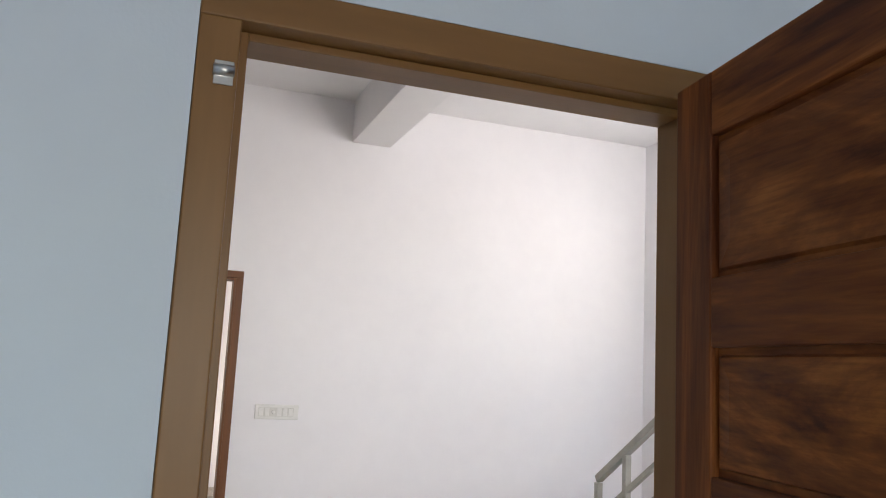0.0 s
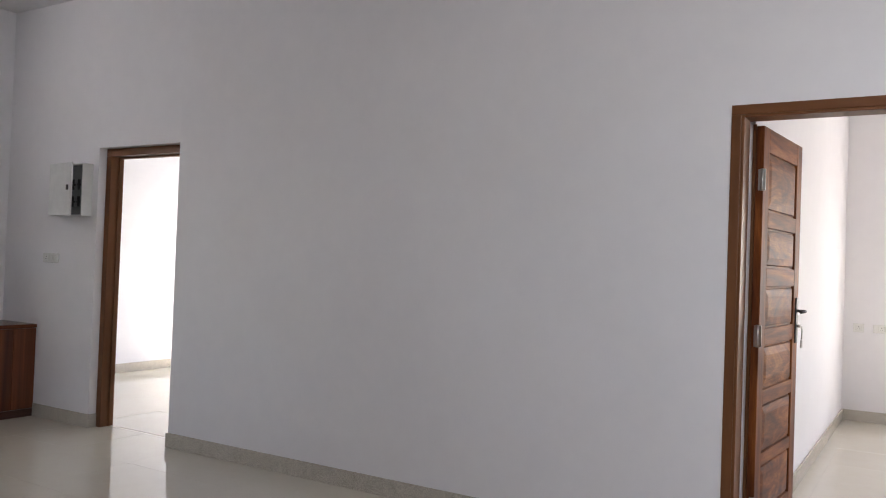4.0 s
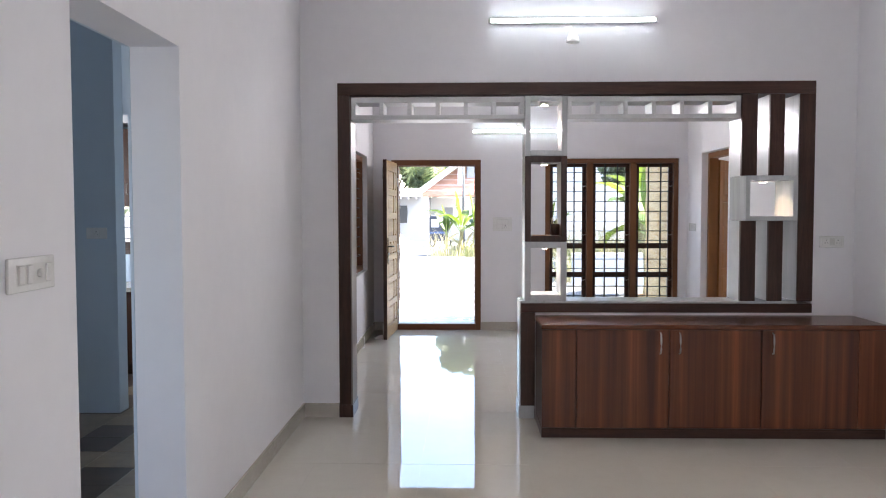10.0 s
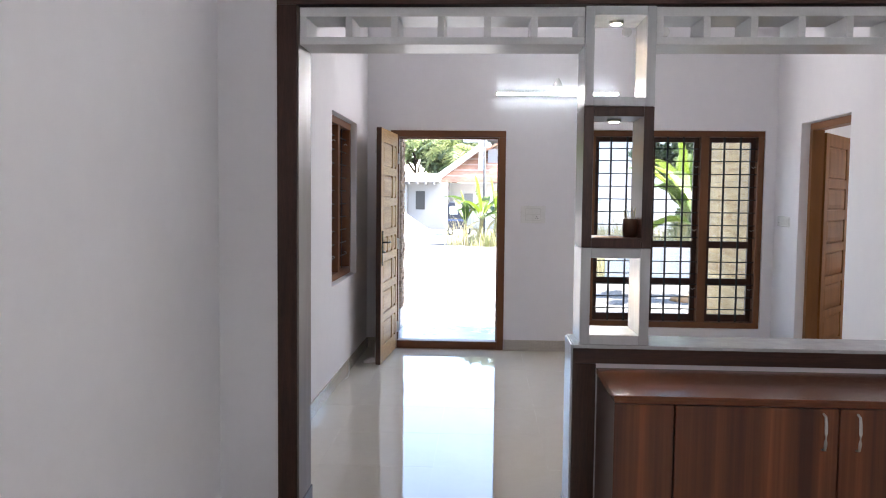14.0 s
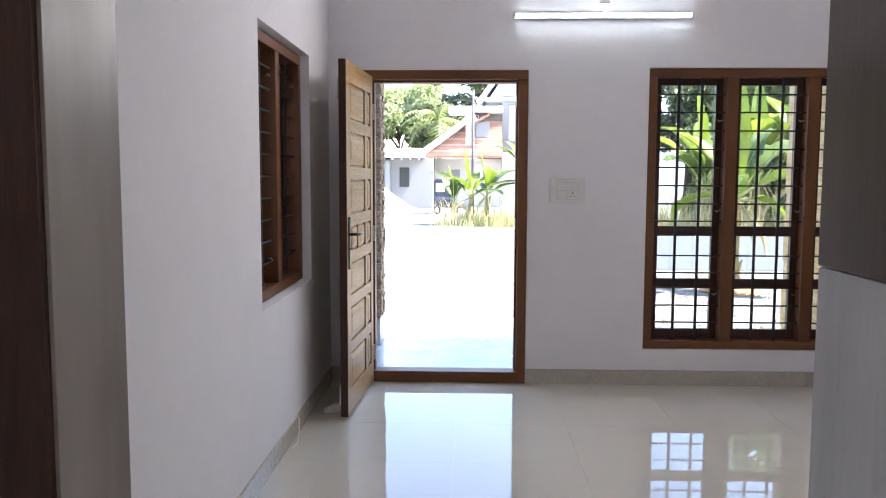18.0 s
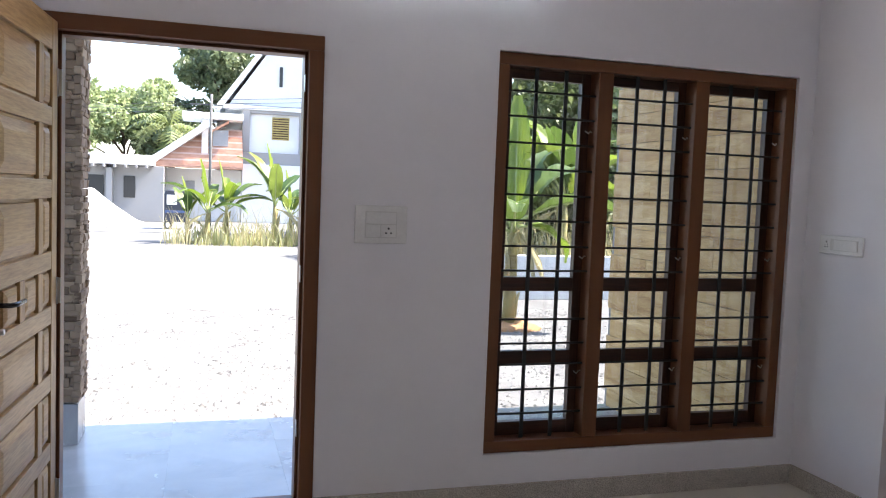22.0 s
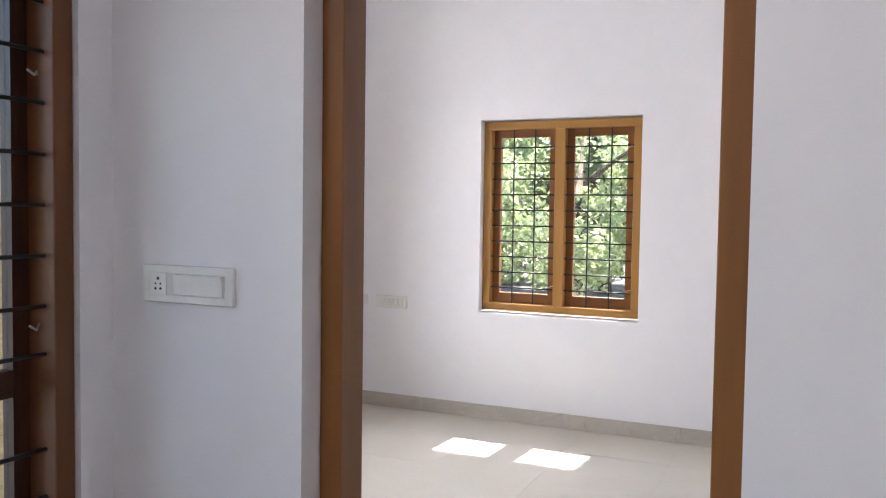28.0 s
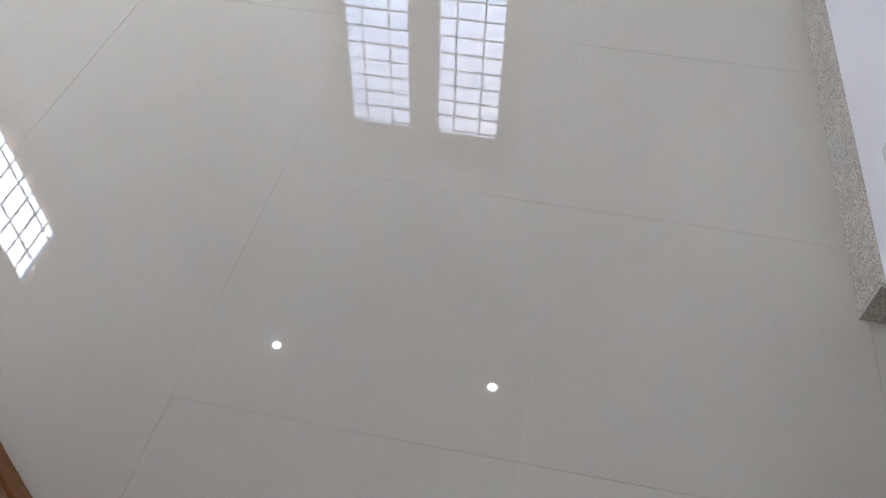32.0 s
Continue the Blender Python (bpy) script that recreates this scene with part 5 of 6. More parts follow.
ledge_face(pil, pose(0.265, 0.0, 0, 0, 0, 90), 0.30, 0.26, 2.42)

# wood-look tiles on the bedroom's outer wall
bm = bmesh.new()
box(bm, (0, 0.0015, 0.0015), (0.012, 1.1985, 0.1985))
bevel(bm, 0.0015, 1)
PLANK = bpy.data.meshes.new("tile")
bm.to_mesh(PLANK)
bm.free()
PLANK.materials.append(CLAD)
clad = bpy.data.objects["clad_wall"]
for r in range(18):
    for c in range(-1, 3):
        y0 = 10.095 + 1.2 * c + (0.0, 0.45, 0.8)[r % 3]
        lo, hi = max(y0, 10.095), min(y0 + 1.2, 11.79)
        if hi - lo > 0.05:
            o = new("tile", PLANK)
            o.parent = clad
            o.matrix_local = Matrix.Translation((3.108, lo, GZ + 0.2 * r)) @ Matrix.Diagonal((1, (hi - lo) / 1.2, 1, 1))

# white boundary wall, its shade put into a blue-grey tint, and the planted strip behind it
setting(block("boundary_wall", (3.1, 19.5, GZ), (16, 19.7, 0.43), BOUND_WALL, None, 0.01), "low white boundary wall tinted blue-grey for its shade", "wall")


def banana(m, h, fans, seed, label, stalk=0.48):
    """A banana plant: a sheathed stem, paddle leaves with a rib and a few tears, and hanging dry leaves.
    fans: for each leaf its heading, rise, length and half width as shares of the height, droop, and material."""
    r = random.Random(seed)
    d = thing("banana_plant", m, label, "banana plant")
    stem = h * stalk
    bm = bmesh.new()
    pipe(bm, [(0, 0, -0.05), (0.01, 0.0, stem * 0.4), (0.03, 0.02, stem * 0.8), (0.03, 0.03, stem)], [h * 0.032, h * 0.028, h * 0.021, h * 0.012], 9)
    part("stem", bm, BANANA_STEM, d)
    for k in range(4):
        a = 1.7 * k + r.uniform(-0.4, 0.4)
        o, w = Vector((math.cos(a), math.sin(a), 0)), h * 0.03
        bm = bmesh.new()
        pipe(bm, [tuple(o * w * 0.7 + Vector((0, 0, stem * (0.1 + 0.2 * k)))), tuple(o * w * 0.95 + Vector((0, 0, stem * (0.25 + 0.2 * k)))), tuple(o * w * 1.5 + Vector((0.01, 0, stem * (0.34 + 0.2 * k))))], [w * 0.5, w * 0.42, w * 0.12], 6)
        part("sheath", bm, (LEAF_DRY, BANANA_STEM)[k % 2], d)
    up_v = Vector((0, 0, 1))
    for heading, rise, long, half, droop, mat in fans:
        a = radians(heading)
        out, across = Vector((math.cos(a), math.sin(a), 0)), Vector((-math.sin(a), math.cos(a), 0))
        length, width, slope = long * h, half * h, rise
        fold = r.uniform(0.2, 0.55) if mat is not LEAF_DRY else 1.2
        twist = r.uniform(-0.3, 0.3)
        p, n, rib = Vector((0.03, 0.02, stem * r.uniform(0.88, 0.99))), 18, []
        for k in range(n + 1):
            q = k / n
            w = width * (math.sin(math.pi * min(0.97, ((q - 0.2) / 0.8) ** 0.7)) ** 0.5) if q > 0.22 else width * 0.06
            rib.append((p.copy(), max(w, width * 0.06), up_v * math.cos(slope) - out * math.sin(slope)))
            p = p + (out * math.cos(slope) + up_v * math.sin(slope) + across * twist * q * 0.35) * (length / n)
            slope -= droop * (0.4 + 1.4 * q)
        bm = bmesh.new()
        mid = [bm.verts.new(c) for c, _, _ in rib]
        for sgn in (-1, 1):
            ends, g = [], fold
            for k, (c, w, nrm) in enumerate(rib):
                g = fold + 0.12 * math.sin(0.9 * k + 5 * fold) + r.uniform(-0.05, 0.05)
                e = c + (across * sgn * math.cos(g) + nrm * math.sin(g) * (1 if mat is not LEAF_DRY else -1)) * w
                h2 = c.lerp(e, 0.55) + nrm * w * 0.09
                torn = 4 < k < n - 2 and r.random() < 0.22
                one = [bm.verts.new(h2), bm.verts.new(e)]
                if torn:
                    along = (rib[k + 1][0] - c) * r.uniform(0.2, 0.5)
                    two = [one[0], bm.verts.new(e + along - nrm * w * r.uniform(0.0, 0.3))]
                    ends.append((one, two))
                else:
                    ends.append((one, one))
            for k in range(n):
                x, y = ends[k][1], ends[k + 1][0]
                for ring in ((mid[k], mid[k + 1], y[0], x[0]), (x[0], y[0], y[1], x[1])):
                    f = bm.faces.new(ring if sgn > 0 else ring[::-1])
                    f.smooth = True
        leaf = part("leaf", bm, mat, d)
        bm = bmesh.new()
        pipe(bm, [tuple(c - nrm * 0.004) for c, _, nrm in rib[::3]], [h * 0.008 * (1 - 0.85 * k / 6) for k in range(len(rib[::3]))], 5)
        part("rib", bm, LEAF_RIB if mat is not LEAF_DRY else LEAF_DRY, leaf)
    return d


def fan(seed, count, low=0.7, high=1.25, dry=1, broad=1.0):
    """Leaves fanned evenly round the stem, the youngest upright."""
    r = random.Random(seed)
    got = [(r.uniform(0, 360), 1.45, 0.58, 0.05 * broad, 0.006, LEAF_YOUNG)]
    for i in range(count - 1):
        got.append((137.5 * i + r.uniform(-20, 20), r.uniform(low, high), r.uniform(0.48, 0.66), r.uniform(0.052, 0.072) * broad, r.uniform(0.03, 0.085), LEAF_YOUNG if i % 4 == 0 else LEAF_BANANA))
    return got + [(r.uniform(0, 360), -0.2, 0.36, 0.03, 0.09, LEAF_DRY) for _ in range(dry)]


ROW = "sunlit banana plant with broad torn leaves"
for i, (x, y, h, n, lo, hi) in enumerate([(-0.25, 32.6, 2.3, 4, 0.8, 1.3), (0.35, 32.4, 2.9, 7, 0.45, 1.1), (0.95, 33.0, 3.0, 7, 0.4, 1.1), (2.45, 32.6, 3.5, 5, 0.9, 1.4), (3.0, 33.2, 2.6, 6, 0.6, 1.2), (4.0, 32.8, 2.6, 6, 0.6, 1.2),
                                          (6.2, 21.3, 3.6, 9, 0.75, 1.3), (7.2, 21.4, 3.8, 9, 0.75, 1.3), (5.2, 21.6, 3.4, 9, 0.7, 1.3), (9.2, 22.5, 3.2, 7, 0.5, 1.1)]):
    banana(pose(x, y, GZ, 0, 0, 40 * i), h, fan(11 + i, n, lo, hi, 1, 1.0 if y > 25 else 1.25), 11 + i, ROW, 0.36 if y > 25 else 0.46)
NEAR_X, NEAR_Y = 4.28, 16.75
banana(pose(NEAR_X, NEAR_Y, GZ), 3.2,
       [(65, 1.44, 0.58, 0.066, 0.004, LEAF_YOUNG), (140, 1.15, 0.48, 0.06, 0.045, LEAF_YOUNG), (25, 0.95, 0.62, 0.095, 0.075, LEAF_BANANA), (-25, 0.6, 0.54, 0.092, 0.085, LEAF_BANANA),
        (70, 0.95, 0.52, 0.085, 0.07, LEAF_BANANA), (110, 1.1, 0.5, 0.09, 0.06, LEAF_BANANA), (150, 0.45, 0.36, 0.075, 0.11, LEAF_YOUNG), (-110, 0.9, 0.38, 0.06, 0.09, LEAF_BANANA), (-12, 0.1, 0.32, 0.06, 0.10, LEAF_YOUNG),
        (40, 1.2, 0.5, 0.07, 0.05, LEAF_BANANA), (20, -0.4, 0.34, 0.03, 0.08, LEAF_DRY), (-60, -0.7, 0.30, 0.025, 0.06, LEAF_DRY)],
       17, "tall banana plant with one upright young leaf and drooping torn leaves", 0.45)
bm = bmesh.new()
lathe(bm, [(0.5, 0.0), (0.4, 0.05), (0.2, 0.09), (0.05, 0.1)], (NEAR_X, NEAR_Y, GZ - 0.01), 24)
for q in bm.verts:
    q.co += Vector((noise.noise(q.co * 3), noise.noise(q.co * 4 + Vector((5, 0, 0))), noise.noise(q.co * 5))) * 0.07
tagged(part("earth_mound", bm, EARTH), "small mound of orange earth around the banana stem", "mound")


def scatter(name, count, region, size, material, seed, label, category, up=0.0):
    """Loose stones as one mesh."""
    r = np.random.default_rng(seed)
    base = np.array([(1, 0, 0), (-1, 0, 0), (0, 1, 0), (0, -1, 0), (0, 0, 1), (0, 0, -1)], float)
    tri = np.array([(0, 2, 4), (2, 1, 4), (1, 3, 4), (3, 0, 4), (2, 0, 5), (1, 2, 5), (3, 1, 5), (0, 3, 5)])
    x0, x1, y0, y1 = region
    c = np.stack([r.uniform(x0, x1, count), r.uniform(y0, y1, count), np.full(count, GZ + up)], 1)
    s = r.uniform(size[0], size[1], (count, 1, 1)) * r.uniform(0.6, 1.3, (count, 6, 1))
    ang = r.uniform(0, 6.28, count)
    rot = np.zeros((count, 3, 3))
    rot[:, 0, 0], rot[:, 0, 1], rot[:, 1, 0], rot[:, 1, 1], rot[:, 2, 2] = np.cos(ang), -np.sin(ang), np.sin(ang), np.cos(ang), 0.6
    v = (base[None] * s) @ rot.transpose(0, 2, 1) + c[:, None]
    f = tri[None] + 6 * np.arange(count)[:, None, None]
    me = bpy.data.meshes.new(name)
    me.from_pydata(v.reshape(-1, 3).tolist(), [], f.reshape(-1, 3).tolist())
    me.materials.append(material)
    return tagged(new(name, me), label, category, kind="stuff")


scatter("gravel", 9000, (-2.5, 6.0, 12.1, 18.5), (0.012, 0.035), STONE, 3, "loose pale gravel stones on the yard", "gravel")


def leaves_mesh(name, count, centres, radii, size, material, parent, seed):
    """A crown of many small leaves in uneven clumps."""
    r = np.random.default_rng(seed)
    centres, radii = np.array(centres, float), np.array(radii, float)
    k = r.integers(0, len(centres), count)
    d = r.normal(size=(count, 3))
    d /= np.linalg.norm(d, axis=1, keepdims=True)
    p = centres[k] + d * (radii[k] * r.uniform(0.45, 1.08, count) ** 0.6)[:, None] * np.array([1, 1, 0.8])
    a = r.normal(size=(count, 3))
    a /= np.linalg.norm(a, axis=1, keepdims=True)
    b = np.cross(a, r.normal(size=(count, 3)))
    b /= np.linalg.norm(b, axis=1, keepdims=True)
    s = r.uniform(size[0], size[1], (count, 1))
    v = np.stack([p - a * s, p + b * s * 0.45, p + a * s, p - b * s * 0.45], 1)
    f = np.arange(4 * count).reshape(-1, 4)
    me = bpy.data.meshes.new(name)
    me.from_pydata(v.reshape(-1, 3).tolist(), [], f.tolist())
    me.materials.append(material)
    o = new(name, me)
    o.parent = parent
    return o


def tree(m, h, width, material, seed, label, count=2600, leaf=(0.12, 0.3), low=0.25):
    r = random.Random(seed)
    d = thing("tree", m, label, "tree")
    bm = bmesh.new()
    pipe(bm, [(0, 0, -0.1), (0.1, 0.05, h * 0.3), (0.0, 0.1, h * 0.6), (0.1, 0.0, h * 0.85)], [h * 0.035, h * 0.028, h * 0.018, h * 0.006], 8)
    tips = []
    for i in range(9):
        a, z = 6.28 * i / 9 + r.uniform(-0.3, 0.3), h * r.uniform(low + 0.1, 0.9)
        e = Vector((math.cos(a) * width * r.uniform(0.25, 0.5), math.sin(a) * width * r.uniform(0.25, 0.5), min(h * 0.92, z + h * 0.12)))
        pipe(bm, [(0.05, 0.05, z * 0.75), tuple(e * 0.5 + Vector((0, 0, z * 0.42))), tuple(e)], [h * 0.012, h * 0.008, h * 0.003], 5)
        tips.append(e)
    part("trunk", bm, BARK, d)
    cs, rs = [], []
    for e in tips:
        for _ in range(3):
            cs.append(tuple(e + Vector((r.uniform(-1, 1) * width * 0.15, r.uniform(-1, 1) * width * 0.15, r.uniform(-0.12, 0.14) * h))))
            rs.append(width * r.uniform(0.09, 0.19))
    cs.append((0, 0, h * 0.9)), rs.append(width * 0.2)
    leaves_mesh("crown", count, cs, rs, leaf, material, d, seed)
    return d


for i, (x, y, h, w, mt, n, lf) in enumerate([(-9.4, 66, 8.4, 9, LEAF_BRIGHT, 16000, (0.11, 0.28)), (-5.2, 68, 8.3, 7, LEAF_BRIGHT, 16000, (0.11, 0.28)), (-13.5, 70, 9.3, 9, LEAF_LIGHT, 12000, (0.11, 0.28)),
                                             (2.0, 72, 12.2, 8, LEAF_DARK, 16000, (0.13, 0.3)), (6.5, 74, 13, 10, LEAF_DARK, 14000, (0.13, 0.3)), (-1.7, 64, 6.2, 5, LEAF_DARK, 8000, (0.12, 0.28)),
                                             (9, 34, 7.5, 6, LEAF_DARK, 9000, (0.09, 0.2)), (12.5, 33, 8, 6.5, LEAF_DARK, 9000, (0.09, 0.2)), (16, 34, 7, 6, LEAF_LIGHT, 4000, (0.15, 0.35)), (9.0, 37, 8, 6, LEAF_DARK, 9000, (0.09, 0.2)), (20, 36, 8, 6, LEAF_DARK, 3500, (0.2, 0.4)),
                                             (13.5, 8.2, 3.3, 3.6, LEAF_BRIGHT, 9500, (0.03, 0.075)), (13.0, 11.2, 3.4, 3.4, LEAF_BRIGHT, 10000, (0.03, 0.075)), (16.5, 9.6, 4.2, 4.5, LEAF_BRIGHT, 11000, (0.035, 0.09)), (14.6, 14.4, 3.8, 4.2, LEAF_BRIGHT, 14000, (0.035, 0.08)), (15.4, 5.6, 4.0, 4.4, LEAF_BRIGHT, 9000, (0.04, 0.11)), (20, 12.5, 5.4, 5.5, LEAF_DARK, 9000, (0.07, 0.2)), (21, 7.5, 5.6, 5.5, LEAF_DARK, 9000, (0.07, 0.2)),
                                             (3.5, -10.5, 5.5, 5, LEAF_BRIGHT, 3500, (0.1, 0.25)), (-0.5, -12, 6, 5, LEAF_DARK, 3500, (0.1, 0.25)), (6, -13, 7, 6, LEAF_DARK, 3000, (0.1, 0.25)),
                                             (-7.5, 12.5, 5, 5, LEAF_DARK, 3500, (0.1, 0.25)), (-9, 17, 6, 6, LEAF_DARK, 3500, (0.1, 0.25)), (-6.5, 9.0, 4, 4, LEAF_LIGHT, 3000, (0.1, 0.22)), (11.2, 26.5, 6.5, 6, LEAF_LIGHT, 12000, (0.07, 0.18)), (12.5, 27.5, 6.5, 6, LEAF_LIGHT, 12000, (0.07, 0.18)), (17, 28, 7, 6, LEAF_DARK, 10000, (0.07, 0.18)), (10.0, 31, 5.2, 5, LEAF_DARK, 10000, (0.07, 0.18))]):
    tree(pose(x, y, GZ, 0, 0, 33 * i), h, w, mt, 40 + i, "leafy tree with an uneven green crown", n, lf, 0.1 if y < 20 else 0.25)


for i, (x, y, h, w, mt) in enumerate([(20.5, 10.0, 2.6, 2.6, LEAF_BRIGHT), (21.5, 12.0, 2.9, 3.0, LEAF_BRIGHT), (20.8, 13.8, 2.5, 2.6, LEAF_LIGHT), (21.8, 15.6, 3.0, 3.0, LEAF_BRIGHT), (20.6, 17.4, 2.6, 2.8, LEAF_LIGHT),
                                      (23.5, 11.0, 4.2, 4.0, LEAF_LIGHT), (23.8, 14.4, 4.6, 4.2, LEAF_LIGHT), (24.2, 17.6, 4.4, 4.2, LEAF_LIGHT), (26.5, 12.8, 6.4, 6.0, LEAF_DARK), (27.0, 17.0, 6.4, 6.0, LEAF_DARK), (26.5, 20.5, 6.2, 6.0, LEAF_DARK),
                                      (6.9, 25.3, 2.3, 2.6, LEAF_LIGHT), (8.4, 24.6, 2.8, 3.2, LEAF_LIGHT), (10.6, 25.0, 3.0, 3.4, LEAF_DARK), (13.0, 25.2, 3.0, 3.4, LEAF_LIGHT), (7.9, 26.6, 3.4, 3.2, LEAF_LIGHT)]):
    tree(pose(x, y, GZ - 0.25, 0, 0, 51 * i), h, w, mt, 90 + i, "leafy green shrub growing down to the ground", 5000, (0.045, 0.12), 0.0)


def palm(m, h, seed):
    r = random.Random(seed)
    d = thing("coconut_palm", m, "coconut palm with drooping fronds", "palm")
    bm = bmesh.new()
    pipe(bm, [(0, 0, 0), (0.2, 0, h * 0.5), (0.1, 0, h)], [0.18, 0.14, 0.1], 8)
    part("trunk", bm, BARK, d)
    for i in range(15):
        a, el = 6.28 * i * 0.382, r.uniform(-0.2, 1.1)
        bm = bmesh.new()
        out = Vector((math.cos(a), math.sin(a), 0))
        side = Vector((-math.sin(a), math.cos(a), 0))
        p, s = Vector((0.1, 0, h)), el
        for k in range(13):
            q = p + (out * math.cos(s) + Vector((0, 0, 1)) * math.sin(s)) * 0.22
            for sgn in (-1, 1):
                tip = (p + q) / 2 + side * sgn * 0.6 * math.sin(0.35 + 2.6 * k / 13) + Vector((0, 0, -0.28)) + out * 0.12
                bm.faces.new([bm.verts.new(t) for t in (p, q, tip)])
            p, s = q, s - 0.13
        part("frond", bm, LEAF_LIGHT, d)


palm(pose(-1.9, 58, GZ), 5.2, 3)
palm(pose(-10.5, 57, GZ), 5.2, 4)

# dry stalks and weeds under the banana plants
def weeds(name, count, region, heights, width, material, seed, label):
    """Upright blades in uneven clumps, as one mesh."""
    r = np.random.default_rng(seed)
    x0, x1, y0, y1 = region
    cx, cy = r.uniform(x0, x1, 110), r.uniform(y0, y1, 110)
    tall = r.uniform(0.3, 1.0, 110)
    k = r.integers(0, 110, count)
    x, y = cx[k] + r.normal(0, 0.22, count), cy[k] + r.normal(0, 0.22, count)
    h = (heights[0] + (heights[1] - heights[0]) * r.uniform(0, 1, count) ** 1.6) * tall[k]
    lx, ly, w, c = r.normal(0, 0.28, count) * h, r.normal(0, 0.2, count) * h, r.uniform(0.4, 1.2, count) * width, r.uniform(0, 3.14, count)
    ux, uy = np.cos(c) * w, np.sin(c) * w
    g = np.full(count, GZ)
    v = np.stack([np.stack(q, 1) for q in ((x - ux, y - uy, g), (x + ux, y + uy, g), (x + lx * 0.4 + ux, y + ly * 0.4 + uy, g + h * 0.6), (x + lx * 0.4 - ux, y + ly * 0.4 - uy, g + h * 0.6), (x + lx, y + ly, g + h))], 1)
    b = 5 * np.arange(count)
    f = [(p, p + 1, p + 2, p + 3) for p in b.tolist()] + [(p + 3, p + 2, p + 4) for p in b.tolist()]
    me = bpy.data.meshes.new(name)
    me.from_pydata(v.reshape(-1, 3).tolist(), [], f)
    me.materials.append(material)
    return tagged(new(name, me), label, "weeds", kind="stuff")


weeds("dry_stalks", 1300, (-0.7, 7.0, 31.6, 33.6), (0.6, 1.8), 0.011, LEAF_DRY, 9, "dry yellow stalks between the banana plants")
weeds("weeds", 1300, (-0.7, 7.0, 31.4, 33.6), (0.2, 1.0), 0.02, LEAF_WEED, 10, "pale green weeds between the banana plants")
weeds("dry_stalks", 3200, (3.0, 12.0, 20.2, 21.6), (0.9, 2.0), 0.009, LEAF_DRY, 12, "dry yellow stalks behind the boundary wall")
weeds("weeds", 2600, (3.0, 12.0, 20.2, 24.0), (0.3, 1.5), 0.016, LEAF_WEED, 13, "pale green weeds behind the boundary wall")
weeds("weeds", 2600, (9.6, 12.6, 5.0, 14.0), (0.2, 0.9), 0.02, LEAF_WEED, 14, "dry and green weeds below the bedroom trees")

# ---- neighbouring houses ----
hs = thing("neighbour_house", pose(1.4, 48, GZ), "white two-storey house with a gable and a red tiled lean-to roof", "house")
block("main_wall", (0.65, 0.3, 0), (11.0, 9, 5.9), OUT_WALL, hs, 0.02)
block("grey_surround", (0.64, 0.1, 2.95), (4.35, 0.298, 3.55 + 0.0), GREY_WALL, hs, 0.02, "grey rendered parapet")
block("grey_surround", (0.64, 0.1, 3.552), (1.0, 0.298, 5.9), GREY_WALL, hs, 0.02, "grey rendered surround")
block("grey_surround", (3.45, 0.1, 3.552), (4.35, 0.298, 5.9), GREY_WALL, hs, 0.02, "grey rendered surround")
block("grey_surround", (1.002, 0.1, 5.48), (3.448, 0.298, 5.9), GREY_WALL, hs, 0.02, "grey rendered surround")
vent = block("window", (2.1, 0.26, 4.22), (2.96, 0.299, 5.36), mixed("yellow_wood", (0.4, 0.3, 0.1), (0.5, 0.4, 0.15), 5, 0.7), hs, 0.01, "yellow-brown louvred window")
for i in range(9):
    block("slat", (2.14, 0.235, 4.28 + 0.12 * i), (2.92, 0.2595, 4.33 + 0.12 * i), SASH_X, vent, 0)
block("lower_wall", (0.66, 0.0, 0), (4.3, 0.298, 2.948), OUT_WALL, hs, 0.02)
bm = bmesh.new()
prism(bm, [(-0.2, 5.62), (3.5, 11.0), (7.4, 5.62)], "y", 0.4, 9.0)
part("gable", bm, OUT_WALL, hs)
for s, a, b in ((1, (-0.45, 5.55), (3.5, 11.2)), (-1, (7.65, 5.55), (3.5, 11.2))):
    bm = bmesh.new()
    prism(bm, [a, b, (b[0], b[1] + 0.3), (a[0] - 0.25 * s, a[1] + 0.1)], "y", -0.4, 9.2)
    part("roof_slope", bm, OUT_WALL, hs)
dormer = block("window", (-0.78, -0.62, 3.72), (-0.05, 0.1, 4.5), DB_GREY, hs, 0.01, "dark dormer window in the lean-to roof")
bm = bmesh.new()
prism(bm, [(-0.95, 4.3), (-0.05, 4.85), (-0.05, 4.97), (-1.05, 4.36)], "y", -0.8, 0.1)
part("dormer_roof", bm, ROOF_RED, hs, "red tiled dormer roof")
block("slit_window", (2.42, 0.34, 6.9), (2.58, 0.398, 7.9), BLACK, hs, 0)
block("slab", (-0.3, 0.0, 5.65), (5.0, 0.36, 5.85), OUT_WALL, hs, 0.02)
block("wing_slab", (-2.2, -1.2, 4.98), (0.63, 1.5, 5.28), OUT_WALL, hs, 0.02)
block("wing_wall", (-3.2, 0.5, 0), (0.648, 6, 2.6), OUT_WALL, hs, 0.02)
block("wing_wall", (-0.6, 0.6, 2.62), (0.648, 6, 4.979), OUT_WALL, hs, 0.02)
block("column", (-1.3, -0.9, 3.1), (-1.0, -0.6, 4.979), OUT_WALL, hs, 0.01)
bm = bmesh.new()
prism(bm, [(-3.5, 2.68), (-0.85, 4.6), (0.63, 4.6), (0.63, 2.68)], "y", 0.3, 0.5)
part("lean_to_wall", bm, OUT_WALL, hs)
roof = block("lean_to_roof", (-3.5, -1.4, 2.62), (0.63, 0.28, 2.70), ROOF_RED, hs, 0.01, "red tiled lean-to roof")
